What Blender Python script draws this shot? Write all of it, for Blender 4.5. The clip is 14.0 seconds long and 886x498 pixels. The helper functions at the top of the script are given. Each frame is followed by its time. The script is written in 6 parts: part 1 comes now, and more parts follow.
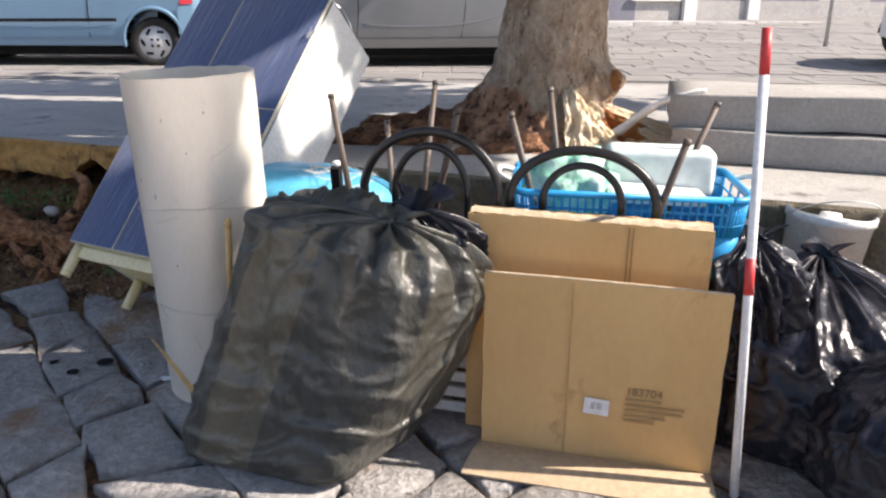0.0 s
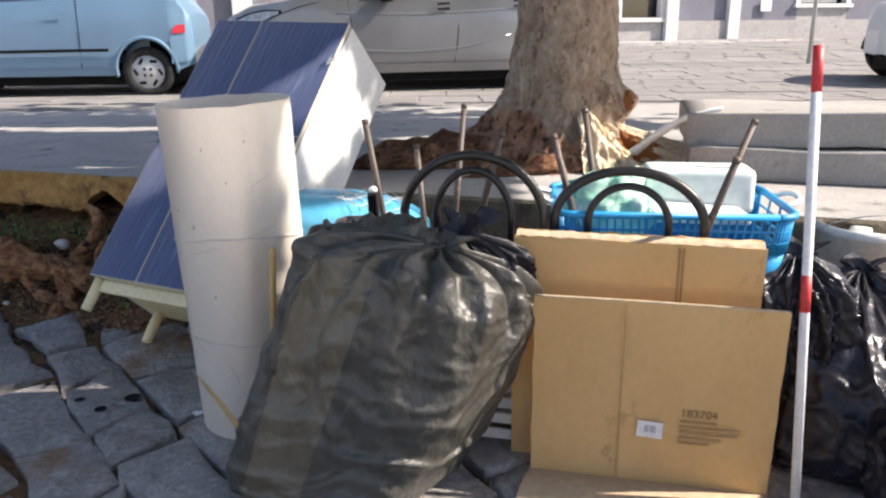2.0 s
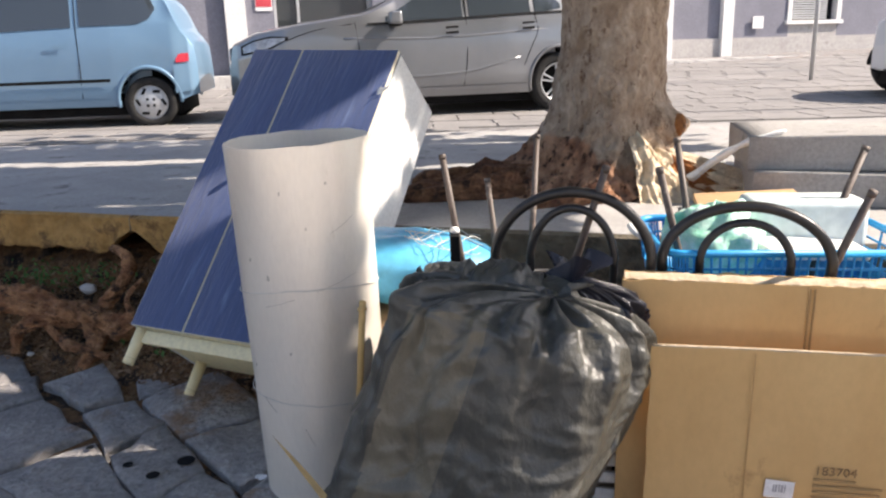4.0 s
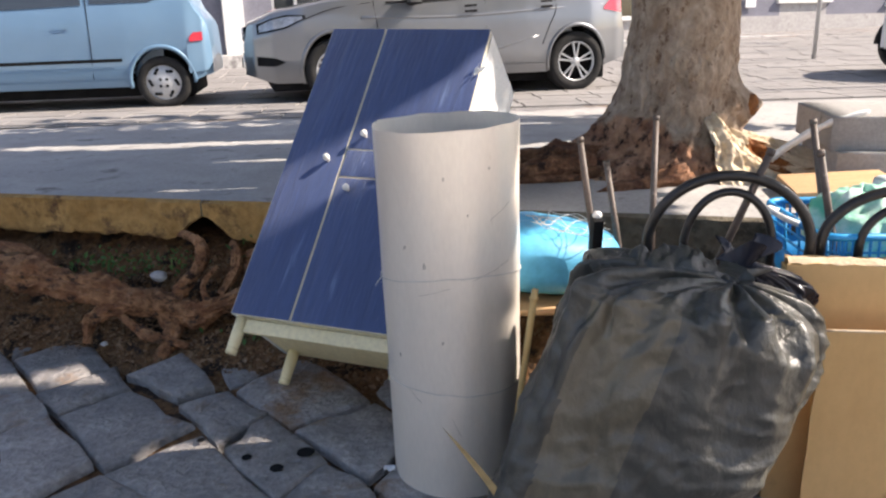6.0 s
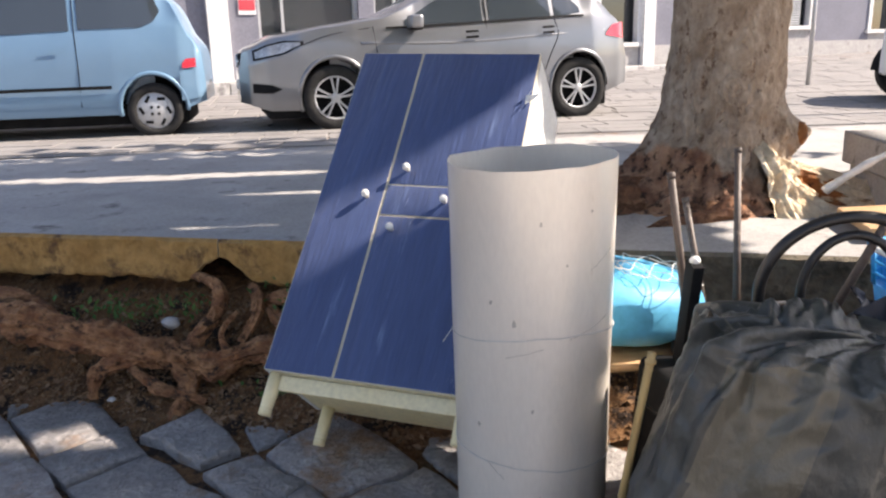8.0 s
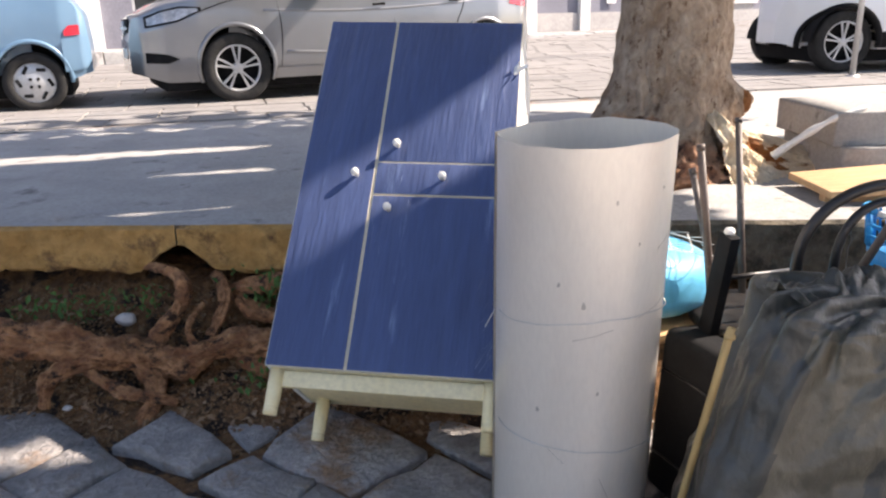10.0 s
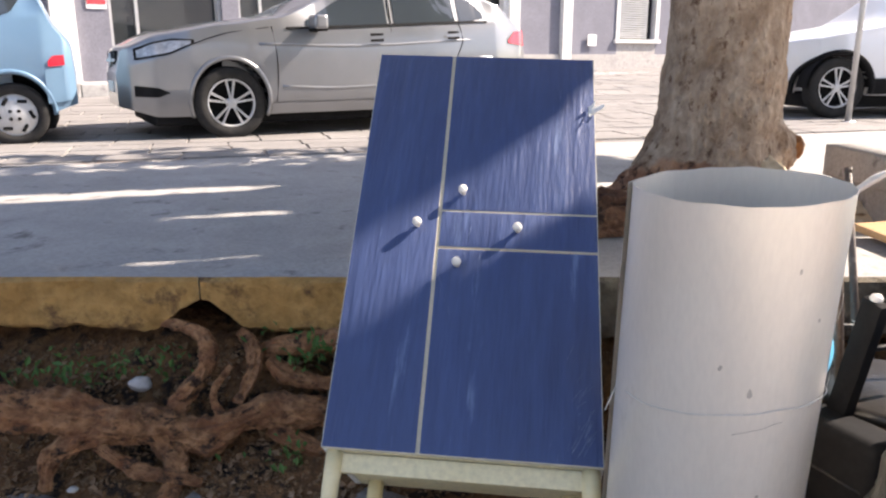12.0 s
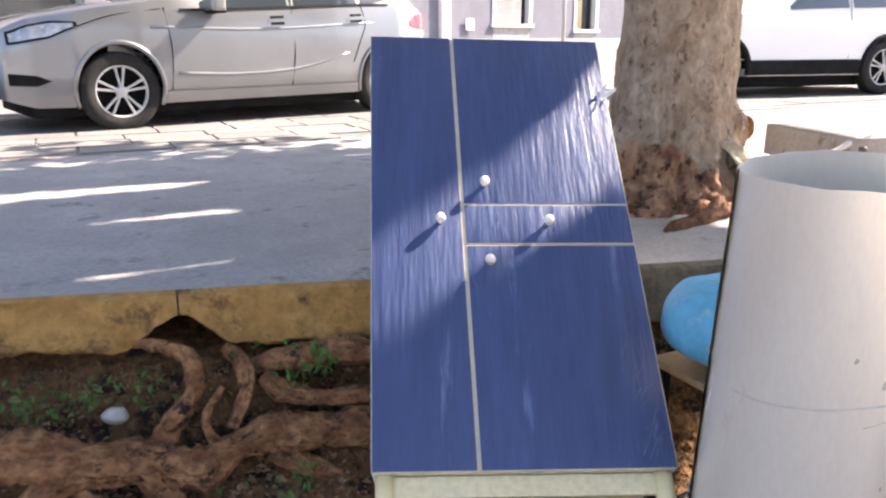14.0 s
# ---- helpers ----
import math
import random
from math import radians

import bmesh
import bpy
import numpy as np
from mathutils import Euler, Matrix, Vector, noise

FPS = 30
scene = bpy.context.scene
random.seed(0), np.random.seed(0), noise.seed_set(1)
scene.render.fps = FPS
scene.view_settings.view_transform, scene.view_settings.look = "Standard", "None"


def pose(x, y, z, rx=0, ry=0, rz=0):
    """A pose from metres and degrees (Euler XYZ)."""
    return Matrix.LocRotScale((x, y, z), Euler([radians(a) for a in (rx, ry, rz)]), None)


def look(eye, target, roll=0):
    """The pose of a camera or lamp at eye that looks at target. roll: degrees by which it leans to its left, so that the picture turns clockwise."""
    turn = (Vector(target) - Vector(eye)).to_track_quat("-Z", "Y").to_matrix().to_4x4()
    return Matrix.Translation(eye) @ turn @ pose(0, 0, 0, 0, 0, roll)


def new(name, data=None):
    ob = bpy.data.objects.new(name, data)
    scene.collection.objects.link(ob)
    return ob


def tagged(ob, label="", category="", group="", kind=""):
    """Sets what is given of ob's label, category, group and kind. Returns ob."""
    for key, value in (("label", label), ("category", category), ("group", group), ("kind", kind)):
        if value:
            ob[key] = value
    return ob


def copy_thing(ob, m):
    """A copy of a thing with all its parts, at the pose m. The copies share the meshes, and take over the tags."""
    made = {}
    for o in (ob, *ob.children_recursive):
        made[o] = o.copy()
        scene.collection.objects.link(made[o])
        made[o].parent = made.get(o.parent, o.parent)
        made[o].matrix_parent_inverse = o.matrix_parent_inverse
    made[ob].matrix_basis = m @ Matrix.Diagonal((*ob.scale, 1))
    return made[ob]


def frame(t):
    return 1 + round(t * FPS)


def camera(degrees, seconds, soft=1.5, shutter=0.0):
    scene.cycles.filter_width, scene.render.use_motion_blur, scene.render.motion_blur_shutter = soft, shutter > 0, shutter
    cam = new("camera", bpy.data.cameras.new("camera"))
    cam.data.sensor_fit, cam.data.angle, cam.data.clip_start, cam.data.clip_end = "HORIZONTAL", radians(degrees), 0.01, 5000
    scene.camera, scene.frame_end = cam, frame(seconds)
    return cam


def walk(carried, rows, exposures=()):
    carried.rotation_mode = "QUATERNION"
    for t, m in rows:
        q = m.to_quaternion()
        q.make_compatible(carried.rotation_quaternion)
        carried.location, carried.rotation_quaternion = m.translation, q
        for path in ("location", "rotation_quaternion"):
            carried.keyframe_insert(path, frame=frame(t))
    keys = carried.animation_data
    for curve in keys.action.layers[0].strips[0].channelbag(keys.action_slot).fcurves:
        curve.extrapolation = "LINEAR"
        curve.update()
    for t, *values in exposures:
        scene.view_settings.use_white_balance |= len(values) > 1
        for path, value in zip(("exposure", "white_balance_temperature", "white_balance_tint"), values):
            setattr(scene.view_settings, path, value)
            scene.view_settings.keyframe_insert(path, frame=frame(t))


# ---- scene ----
cam = camera(60.5, 14.0, soft=2.3)
PATH = [
    (0, (0.322, -0.091, 1.319), (0.221, 1.807, 0.695), 0.5),
    (0.5, (0.324, -0.101, 1.324), (0.191, 1.799, 0.711), 0.6),
    (1, (0.307, -0.089, 1.317), (0.157, 1.816, 0.724), 1.2),
    (1.5, (0.25, -0.063, 1.326), (0.099, 1.844, 0.742), 1.1),
    (2, (0.133, -0.069, 1.317), (0.079, 1.848, 0.75), -0.5),
    (2.5, (0.041, -0.083, 1.341), (-0.013, 1.834, 0.773), -2.3),
    (2.7, (0.015, -0.046, 1.349), (-0.024, 1.871, 0.78), -2.3),
    (4.8, (-0.376, 0.164, 1.33), (-0.357, 2.103, 0.841), -0.5),
    (5, (-0.44, 0.169, 1.337), (-0.39, 2.103, 0.83), -0.5),
    (5.5, (-0.593, 0.155, 1.354), (-0.557, 2.078, 0.807), -3.4),
    (6, (-0.669, 0.198, 1.351), (-0.619, 2.115, 0.784), -1.5),
    (6.5, (-0.749, 0.253, 1.346), (-0.709, 2.177, 0.801), -0.7),
    (7, (-0.807, 0.348, 1.34), (-0.769, 2.283, 0.833), -2.6),
    (7.5, (-0.868, 0.44, 1.352), (-0.782, 2.38, 0.872), -2.1),
    (8, (-0.92, 0.485, 1.348), (-0.809, 2.417, 0.843), -1.5),
    (8.2, (-0.945, 0.499, 1.351), (-0.818, 2.428, 0.837), -1.3),
    (10.3, (-1.359, 0.707, 1.362), (-0.915, 2.565, 0.77), -1.2),
    (10.5, (-1.374, 0.753, 1.358), (-0.94, 2.627, 0.81), -1.4),
    (11, (-1.404, 0.858, 1.351), (-0.981, 2.744, 0.837), -1.1),
    (11.5, (-1.468, 0.95, 1.351), (-1.017, 2.826, 0.826), 0.2),
    (12, (-1.557, 1.016, 1.345), (-1.034, 2.882, 0.849), -0.0),
    (12.5, (-1.728, 1.068, 1.347), (-1.039, 2.86, 0.784), 0.3),
    (13, (-1.81, 1.132, 1.363), (-1.079, 2.898, 0.775), 0.5),
    (13.5, (-1.873, 1.188, 1.353), (-1.089, 2.935, 0.777), 1.3),
    (14, (-1.911, 1.328, 1.337), (-1.074, 3.065, 0.804), -0.1),
]
EXPOSURES = [(0.0, 1.08, 6950, 15), (5.0, 1.17, 7100, 16), (8.0, 1.29, 7150, 17), (11.0, 1.51, 7250, 18), (12.3, 1.54, 7300, 18), (13.0, 1.86, 7350, 19), (14.0, 1.95, 7350, 19)]
walk(cam, [(t, look(eye, target, roll)) for t, eye, target, roll in PATH], EXPOSURES)

# ---- light ----
SUN_DIR = Vector((0.75, 0.0, 0.66)).normalized()
world = bpy.data.worlds.new("sky")
scene.world = world
world.use_nodes = True
wn = world.node_tree.nodes
sky = wn.new("ShaderNodeTexSky")
sky.sky_type = "NISHITA"
sky.sun_disc = False
sky.sun_elevation = math.asin(SUN_DIR.z)
sky.sun_rotation = math.atan2(SUN_DIR.x, SUN_DIR.y)
wn["Background"].inputs["Strength"].default_value = 0.125
world.node_tree.links.new(sky.outputs[0], wn["Background"].inputs["Color"])
sun = new("sun", bpy.data.lights.new("sun", "SUN"))
sun.data.energy = 5.0
sun.data.angle = radians(0.6)
sun.data.color = (1.0, 0.95, 0.87)
sun.matrix_world = look(SUN_DIR * 30, (0, 0, 0))


# ---- materials ----
def mat(name, c1, c2, scale=8.0, rough=0.6, metal=0.0, bump=0.15, fine=60.0, c3=None, spot=0.62, spot_scale=3.0, stretch=(1, 1, 1), vary=0.0, coat=0.0, rough2=None, dist=0.01, crinkle=0.0, grain_dark=0.45, blend=None):
    """Two-scale procedural surface: broad mottling c1..c2, fine grain in relief and colour, and stains of c3."""
    m = bpy.data.materials.new(name)
    m.use_nodes = True
    nt, N, L = m.node_tree, m.node_tree.nodes, m.node_tree.links
    b = N["Principled BSDF"]
    tc = N.new("ShaderNodeTexCoord")
    mp = N.new("ShaderNodeMapping")
    mp.inputs["Scale"].default_value = stretch
    L.new(tc.outputs["Object"], mp.inputs["Vector"])
    info = N.new("ShaderNodeObjectInfo")
    shift = N.new("ShaderNodeVectorMath")
    shift.operation = "ADD"
    L.new(mp.outputs[0], shift.inputs[0])
    L.new(info.outputs["Random"], shift.inputs[1])

    def tex(s, detail, r=0.6):
        n = N.new("ShaderNodeTexNoise")
        n.inputs["Scale"].default_value = s
        n.inputs["Detail"].default_value = detail
        n.inputs["Roughness"].default_value = r
        L.new(shift.outputs[0], n.inputs["Vector"])
        return n

    def mix(a, bb, fac):
        n = N.new("ShaderNodeMix")
        n.data_type = "RGBA"
        for k, v in ((6, a), (7, bb), (0, fac)):
            if isinstance(v, bpy.types.NodeSocket):
                L.new(v, n.inputs[k])
            else:
                n.inputs[k].default_value = (*v, 1) if isinstance(v, tuple) else v
        return n.outputs[2]

    def ramp(sock, lo, hi):
        n = N.new("ShaderNodeMapRange")
        n.inputs[1].default_value, n.inputs[2].default_value = lo, hi
        L.new(sock, n.inputs[0])
        return n.outputs[0]

    broad, grain = tex(scale, 5), tex(fine, 6)
    col = mix(c1, c2, ramp(broad.outputs["Fac"], 0.32, 0.68))
    dark = tuple(0.6 * v for v in c1)
    g = ramp(grain.outputs["Fac"], 0.62, 0.3)
    sc = N.new("ShaderNodeMath")
    sc.operation = "MULTIPLY"
    sc.inputs[1].default_value = grain_dark
    L.new(g, sc.inputs[0])
    col = mix(col, dark, sc.outputs[0])
    if c3:
        st = tex(spot_scale, 7, 0.7)
        col = mix(col, c3, ramp(st.outputs["Fac"], spot, spot + 0.09))
    if blend:
        at_ = N.new("ShaderNodeAttribute")
        at_.attribute_name = blend[0]
        mott = tex(14, 6, 0.7)
        sm = N.new("ShaderNodeMath")
        sm.operation = "ADD"
        L.new(at_.outputs["Fac"], sm.inputs[0])
        L.new(mott.outputs["Fac"], sm.inputs[1])
        other = mix(blend[1], blend[2], ramp(tex(9, 5).outputs["Fac"], 0.35, 0.65))
        if len(blend) > 3:
            other = mix(other, tuple(blend[3] * v for v in blend[1]), ramp(tex(20, 6, 0.7).outputs["Fac"], 0.52, 0.62))
        col = mix(col, other, ramp(sm.outputs[0], 0.92, 1.12))
    if vary:
        hsv = N.new("ShaderNodeHueSaturation")
        v = N.new("ShaderNodeMapRange")
        v.inputs[3].default_value, v.inputs[4].default_value = 1 - vary, 1 + vary
        L.new(info.outputs["Random"], v.inputs[0])
        L.new(v.outputs[0], hsv.inputs["Value"])
        L.new(col, hsv.inputs["Color"])
        col = hsv.outputs[0]
    L.new(col, b.inputs["Base Color"])
    rr = N.new("ShaderNodeMapRange")
    rr.inputs[3].default_value, rr.inputs[4].default_value = rough, rough2 if rough2 is not None else min(1, rough + 0.15)
    L.new(broad.outputs["Fac"], rr.inputs[0])
    L.new(rr.outputs[0], b.inputs["Roughness"])
    b.inputs["Metallic"].default_value = metal
    b.inputs["Coat Weight"].default_value = coat
    b.inputs["Coat Roughness"].default_value = 0.05
    if bump:
        bp = N.new("ShaderNodeBump")
        bp.inputs["Strength"].default_value = bump
        bp.inputs["Distance"].default_value = dist
        ad = N.new("ShaderNodeMath")
        ad.operation = "MULTIPLY_ADD"
        ad.inputs[1].default_value = 0.5
        L.new(grain.outputs["Fac"], ad.inputs[0])
        L.new(broad.outputs["Fac"], ad.inputs[2])
        height = ad.outputs[0]
        if crinkle:
            cr = tex(11.0, 6)
            cr.noise_type = "RIDGED_MULTIFRACTAL"
            cm = N.new("ShaderNodeMath")
            cm.operation = "MULTIPLY_ADD"
            cm.inputs[1].default_value = crinkle
            L.new(cr.outputs["Fac"], cm.inputs[0])
            L.new(height, cm.inputs[2])
            height = cm.outputs[0]
        L.new(height, bp.inputs["Height"])
        L.new(bp.outputs[0], b.inputs["Normal"])
    return m


def glass(name, tint=(0.04, 0.05, 0.06), rough=0.03):
    """Dark car and shop glass: a glossy pane with little seen behind it."""
    m = bpy.data.materials.new(name)
    m.use_nodes = True
    b = m.node_tree.nodes["Principled BSDF"]
    b.inputs["Base Color"].default_value = (*tint, 1)
    b.inputs["Roughness"].default_value = rough
    b.inputs["Coat Weight"].default_value = 1.0
    return m


SOIL = mat("soil", (0.13, 0.058, 0.022), (0.34, 0.175, 0.07), 7, 0.95, bump=1.0, fine=30, c3=(0.025, 0.013, 0.007), spot=0.50, spot_scale=7, dist=0.06, grain_dark=0.9, crinkle=0.6)
BASALT = mat("basalt", (0.23, 0.218, 0.212), (0.42, 0.395, 0.38), 9, 0.45, bump=1.0, fine=42, c3=(0.22, 0.135, 0.08), spot=0.56, spot_scale=2.4, vary=0.2, dist=0.03, grain_dark=0.7)
CONCRETE = mat("concrete", (0.30, 0.29, 0.28), (0.42, 0.405, 0.39), 2.2, 0.85, bump=0.7, fine=60, c3=(0.15, 0.14, 0.132), spot=0.585, spot_scale=4.5, dist=0.015)
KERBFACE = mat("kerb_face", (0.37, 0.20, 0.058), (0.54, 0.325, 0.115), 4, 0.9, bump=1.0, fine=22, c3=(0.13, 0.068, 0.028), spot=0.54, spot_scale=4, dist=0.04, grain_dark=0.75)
# grey-brown kerb by the tree, darkened further to paint in its shade
KERBGREY = mat("grey_shaded_kerb_face", (0.115, 0.094, 0.066), (0.20, 0.168, 0.122), 5, 0.9, bump=1.0, fine=22, c3=(0.05, 0.042, 0.03), spot=0.54, spot_scale=4, dist=0.04, grain_dark=0.7)
ROADSTONE = mat("road_stone", (0.21, 0.198, 0.19), (0.285, 0.27, 0.258), 1.2, 0.75, bump=0.3, fine=30, c3=(0.17, 0.165, 0.165), spot=0.56, spot_scale=0.7, vary=0.1)
BOUNCEPAVE = mat("bounce_paving", (0.60, 0.55, 0.48), (0.70, 0.65, 0.575), 1.0, 0.8, bump=0.3, fine=20, c3=(0.38, 0.35, 0.31), spot=0.6, vary=0.05)
BARK = mat("bark", (0.27, 0.182, 0.12), (0.54, 0.43, 0.33), 8, 0.9, bump=1.0, fine=30, c3=(0.13, 0.072, 0.042), spot=0.565, spot_scale=20, dist=0.05, crinkle=0.5, grain_dark=0.6, stretch=(1, 1, 0.7), blend=("collar", (0.15, 0.058, 0.03), (0.47, 0.27, 0.165), 0.25))
ROOTBARK = mat("root_bark", (0.225, 0.086, 0.034), (0.53, 0.275, 0.13), 14, 0.85, bump=1.0, fine=38, c3=(0.035, 0.015, 0.007), spot=0.545, spot_scale=16, dist=0.05, crinkle=0.8, grain_dark=0.9, stretch=(0.8, 1, 1))
BARKFOOT = mat("foot_bark", (0.12, 0.046, 0.023), (0.34, 0.17, 0.085), 9, 0.9, bump=1.0, fine=34, c3=(0.04, 0.018, 0.01), spot=0.54, spot_scale=13, dist=0.05, crinkle=1.0, grain_dark=0.8)
TORN = mat("torn_wood", (0.70, 0.54, 0.36), (0.86, 0.75, 0.58), 12, 0.9, bump=1.0, fine=40, c3=(0.36, 0.16, 0.05), spot=0.60, spot_scale=7, dist=0.05, crinkle=0.8)
KNOT = mat("rust_knot", (0.22, 0.075, 0.02), (0.36, 0.15, 0.045), 14, 0.85, bump=1.0, fine=50, c3=(0.07, 0.03, 0.014), spot=0.56, spot_scale=16, dist=0.02)
LEAF = mat("leaf", (0.05, 0.09, 0.025), (0.09, 0.13, 0.04), 4, 0.55, bump=0.0, vary=0.3)
BLUELAM = mat("blue_laminate", (0.036, 0.062, 0.165), (0.05, 0.086, 0.215), 3, 0.34, bump=0.75, fine=9, c3=(0.12, 0.175, 0.32), spot=0.61, spot_scale=1.8, stretch=(8, 1, 0.9), rough2=0.5, dist=0.008, grain_dark=0.3)
# a dusty film that brightens in grazing sun
BLUELAM.node_tree.nodes["Principled BSDF"].inputs["Sheen Weight"].default_value = 1.0
BLUELAM.node_tree.nodes["Principled BSDF"].inputs["Sheen Roughness"].default_value = 0.38
SCUFF = mat("pale_scuff", (0.10, 0.14, 0.25), (0.20, 0.25, 0.36), 30, 0.7, bump=0.0)
CREAM = mat("cream_paint", (0.80, 0.67, 0.36), (0.86, 0.76, 0.48), 5, 0.45, bump=0.1, fine=60, c3=(0.62, 0.49, 0.25), spot=0.66, grain_dark=0.15)
EDGE = mat("pale_edge_band", (0.62, 0.57, 0.44), (0.70, 0.65, 0.52), 12, 0.6, bump=0.1)
UNDER = mat("cream_board", (0.80, 0.70, 0.42), (0.85, 0.765, 0.50), 5, 0.55, bump=0.1, c3=(0.62, 0.55, 0.40), spot=0.66)
WHITELAM = mat("white_laminate", (0.74, 0.74, 0.72), (0.82, 0.82, 0.80), 3, 0.5, bump=0.08, c3=(0.55, 0.54, 0.50), spot=0.68)
KNOB = mat("knob_white", (0.72, 0.70, 0.63), (0.82, 0.80, 0.74), 20, 0.35, bump=0.05)
ZINC = mat("galvanised_sheet", (0.83, 0.765, 0.675), (0.92, 0.86, 0.77), 2.2, 0.21, metal=0.38, bump=0.14, fine=110, c3=(0.62, 0.54, 0.44), spot=0.64, spot_scale=5, rough2=0.48, grain_dark=0.12, stretch=(1, 1, 0.3), dist=0.006)
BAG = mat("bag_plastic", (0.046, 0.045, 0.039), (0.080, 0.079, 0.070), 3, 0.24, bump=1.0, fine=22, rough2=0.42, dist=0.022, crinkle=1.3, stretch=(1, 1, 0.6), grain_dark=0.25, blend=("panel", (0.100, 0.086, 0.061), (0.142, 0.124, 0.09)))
BAGB = mat("bag_plastic_black", (0.014, 0.014, 0.02), (0.026, 0.026, 0.036), 6, 0.2, bump=0.45, fine=14, rough2=0.34, dist=0.02, crinkle=0.3)
CARD = mat("cardboard", (0.60, 0.375, 0.158), (0.70, 0.465, 0.215), 2.5, 0.85, bump=0.12, fine=45, c3=(0.40, 0.24, 0.10), spot=0.62, spot_scale=4, stretch=(1, 1, 0.6), grain_dark=0.15)
CARDPALE = mat("cardboard_inside", (0.46, 0.34, 0.22), (0.54, 0.42, 0.29), 4, 0.9, bump=0.12, fine=50, c3=(0.36, 0.26, 0.17), spot=0.66)
CARDSCUFF = mat("cardboard_crease", (0.45, 0.28, 0.12), (0.52, 0.33, 0.15), 30, 0.9, bump=0.1)
CARDEDGE = mat("cardboard_torn_edge", (0.50, 0.38, 0.25), (0.62, 0.50, 0.36), 30, 0.95, bump=0.6, fine=80)
PAPER = mat("paper_label", (0.78, 0.76, 0.76), (0.84, 0.83, 0.83), 10, 0.6, bump=0.02)
INK = mat("faded_ink", (0.20, 0.12, 0.06), (0.26, 0.16, 0.08), 20, 0.8, bump=0.0)
INKBAR = mat("faint_ink", (0.36, 0.22, 0.095), (0.40, 0.25, 0.115), 20, 0.85, bump=0.0)
GREYINK = mat("grey_print", (0.35, 0.34, 0.36), (0.45, 0.44, 0.46), 20, 0.8, bump=0.0)
TUBESTEEL = mat("black_tube", (0.012, 0.011, 0.011), (0.03, 0.026, 0.024), 14, 0.3, bump=0.2, fine=80, c3=(0.12, 0.065, 0.04), spot=0.66, spot_scale=12)
LEGSTEEL = mat("brown_leg", (0.07, 0.05, 0.04), (0.14, 0.105, 0.088), 14, 0.5, bump=0.2, fine=80, c3=(0.30, 0.24, 0.20), spot=0.6, spot_scale=14)
SKYBLUE = mat("sky_blue_vinyl", (0.06, 0.36, 0.60), (0.10, 0.44, 0.68), 4, 0.45, bump=0.15, fine=30, c3=(0.35, 0.50, 0.55), spot=0.66)
BASKETBLUE = mat("blue_plastic", (0.005, 0.27, 0.60), (0.012, 0.33, 0.68), 6, 0.35, bump=0.08)
TEALWEAVE = mat("teal_plastic", (0.03, 0.34, 0.36), (0.06, 0.42, 0.45), 9, 0.4, bump=0.1)
FROST = mat("frosted_plastic", (0.62, 0.72, 0.70), (0.74, 0.80, 0.78), 5, 0.35, bump=0.15, fine=20)
GREENBAG = mat("green_bag", (0.12, 0.60, 0.40), (0.75, 0.86, 0.80), 14, 0.35, bump=0.4, fine=14, dist=0.02)
WHITEP = mat("white_plastic", (0.72, 0.72, 0.70), (0.82, 0.82, 0.80), 6, 0.4, bump=0.12, c3=(0.55, 0.53, 0.48), spot=0.66)
POLEWHITE = mat("pole_white", (0.74, 0.74, 0.75), (0.82, 0.82, 0.83), 12, 0.4, bump=0.05)
POLERED = mat("pole_red", (0.55, 0.035, 0.045), (0.65, 0.06, 0.06), 12, 0.4, bump=0.05)
PLYWOOD = mat("plywood", (0.50, 0.30, 0.15), (0.60, 0.40, 0.22), 6, 0.7, bump=0.2, stretch=(1, 6, 1))
BAMBOO = mat("bamboo", (0.48, 0.30, 0.11), (0.60, 0.42, 0.18), 20, 0.6, bump=0.3, stretch=(1, 1, 0.2))
STRING = mat("string", (0.62, 0.60, 0.55), (0.72, 0.70, 0.65), 20, 0.9, bump=0)
DRYGRASS = mat("dry_leaf", (0.33, 0.23, 0.10), (0.45, 0.33, 0.16), 20, 0.8, bump=0)
CARBLUE = mat("car_paint_pale_blue", (0.145, 0.265, 0.39), (0.165, 0.29, 0.42), 1.5, 0.35, metal=0.2, bump=0.0, coat=0.6, grain_dark=0.03)
CARGREY = mat("car_paint_grey", (0.222, 0.23, 0.245), (0.255, 0.263, 0.278), 1.5, 0.28, metal=0.7, bump=0.0, coat=0.9, grain_dark=0.03)
CARWHITE = mat("car_paint_white", (0.76, 0.77, 0.79), (0.80, 0.81, 0.83), 1.5, 0.35, bump=0.0, coat=0.6, grain_dark=0.02)
TRIM = mat("black_trim", (0.008, 0.008, 0.009), (0.017, 0.017, 0.018), 10, 0.7, bump=0.05)
TYRE = mat("tyre_rubber", (0.022, 0.022, 0.023), (0.04, 0.039, 0.038), 12, 0.8, bump=0.2)
RIMSILVER = mat("rim_silver", (0.52, 0.53, 0.54), (0.6, 0.61, 0.62), 8, 0.35, metal=0.6, bump=0.0)
TAILRED = mat("lamp_red", (0.55, 0.02, 0.04), (0.62, 0.03, 0.06), 10, 0.15, bump=0.0, coat=1.0)
LAMPCLEAR = mat("headlamp", (0.24, 0.25, 0.26), (0.55, 0.56, 0.58), 14, 0.12, metal=0.3, bump=0.1, coat=1.0)
CARGLASS = glass("car_glass")
SHOPGLASS = glass("shop_glass", (0.03, 0.034, 0.036), 0.06)
PLASTER = mat("grey_plaster", (0.17, 0.17, 0.205), (0.22, 0.22, 0.26), 1.5, 0.9, bump=0.2, fine=30, c3=(0.15, 0.15, 0.178), spot=0.6, spot_scale=0.8)
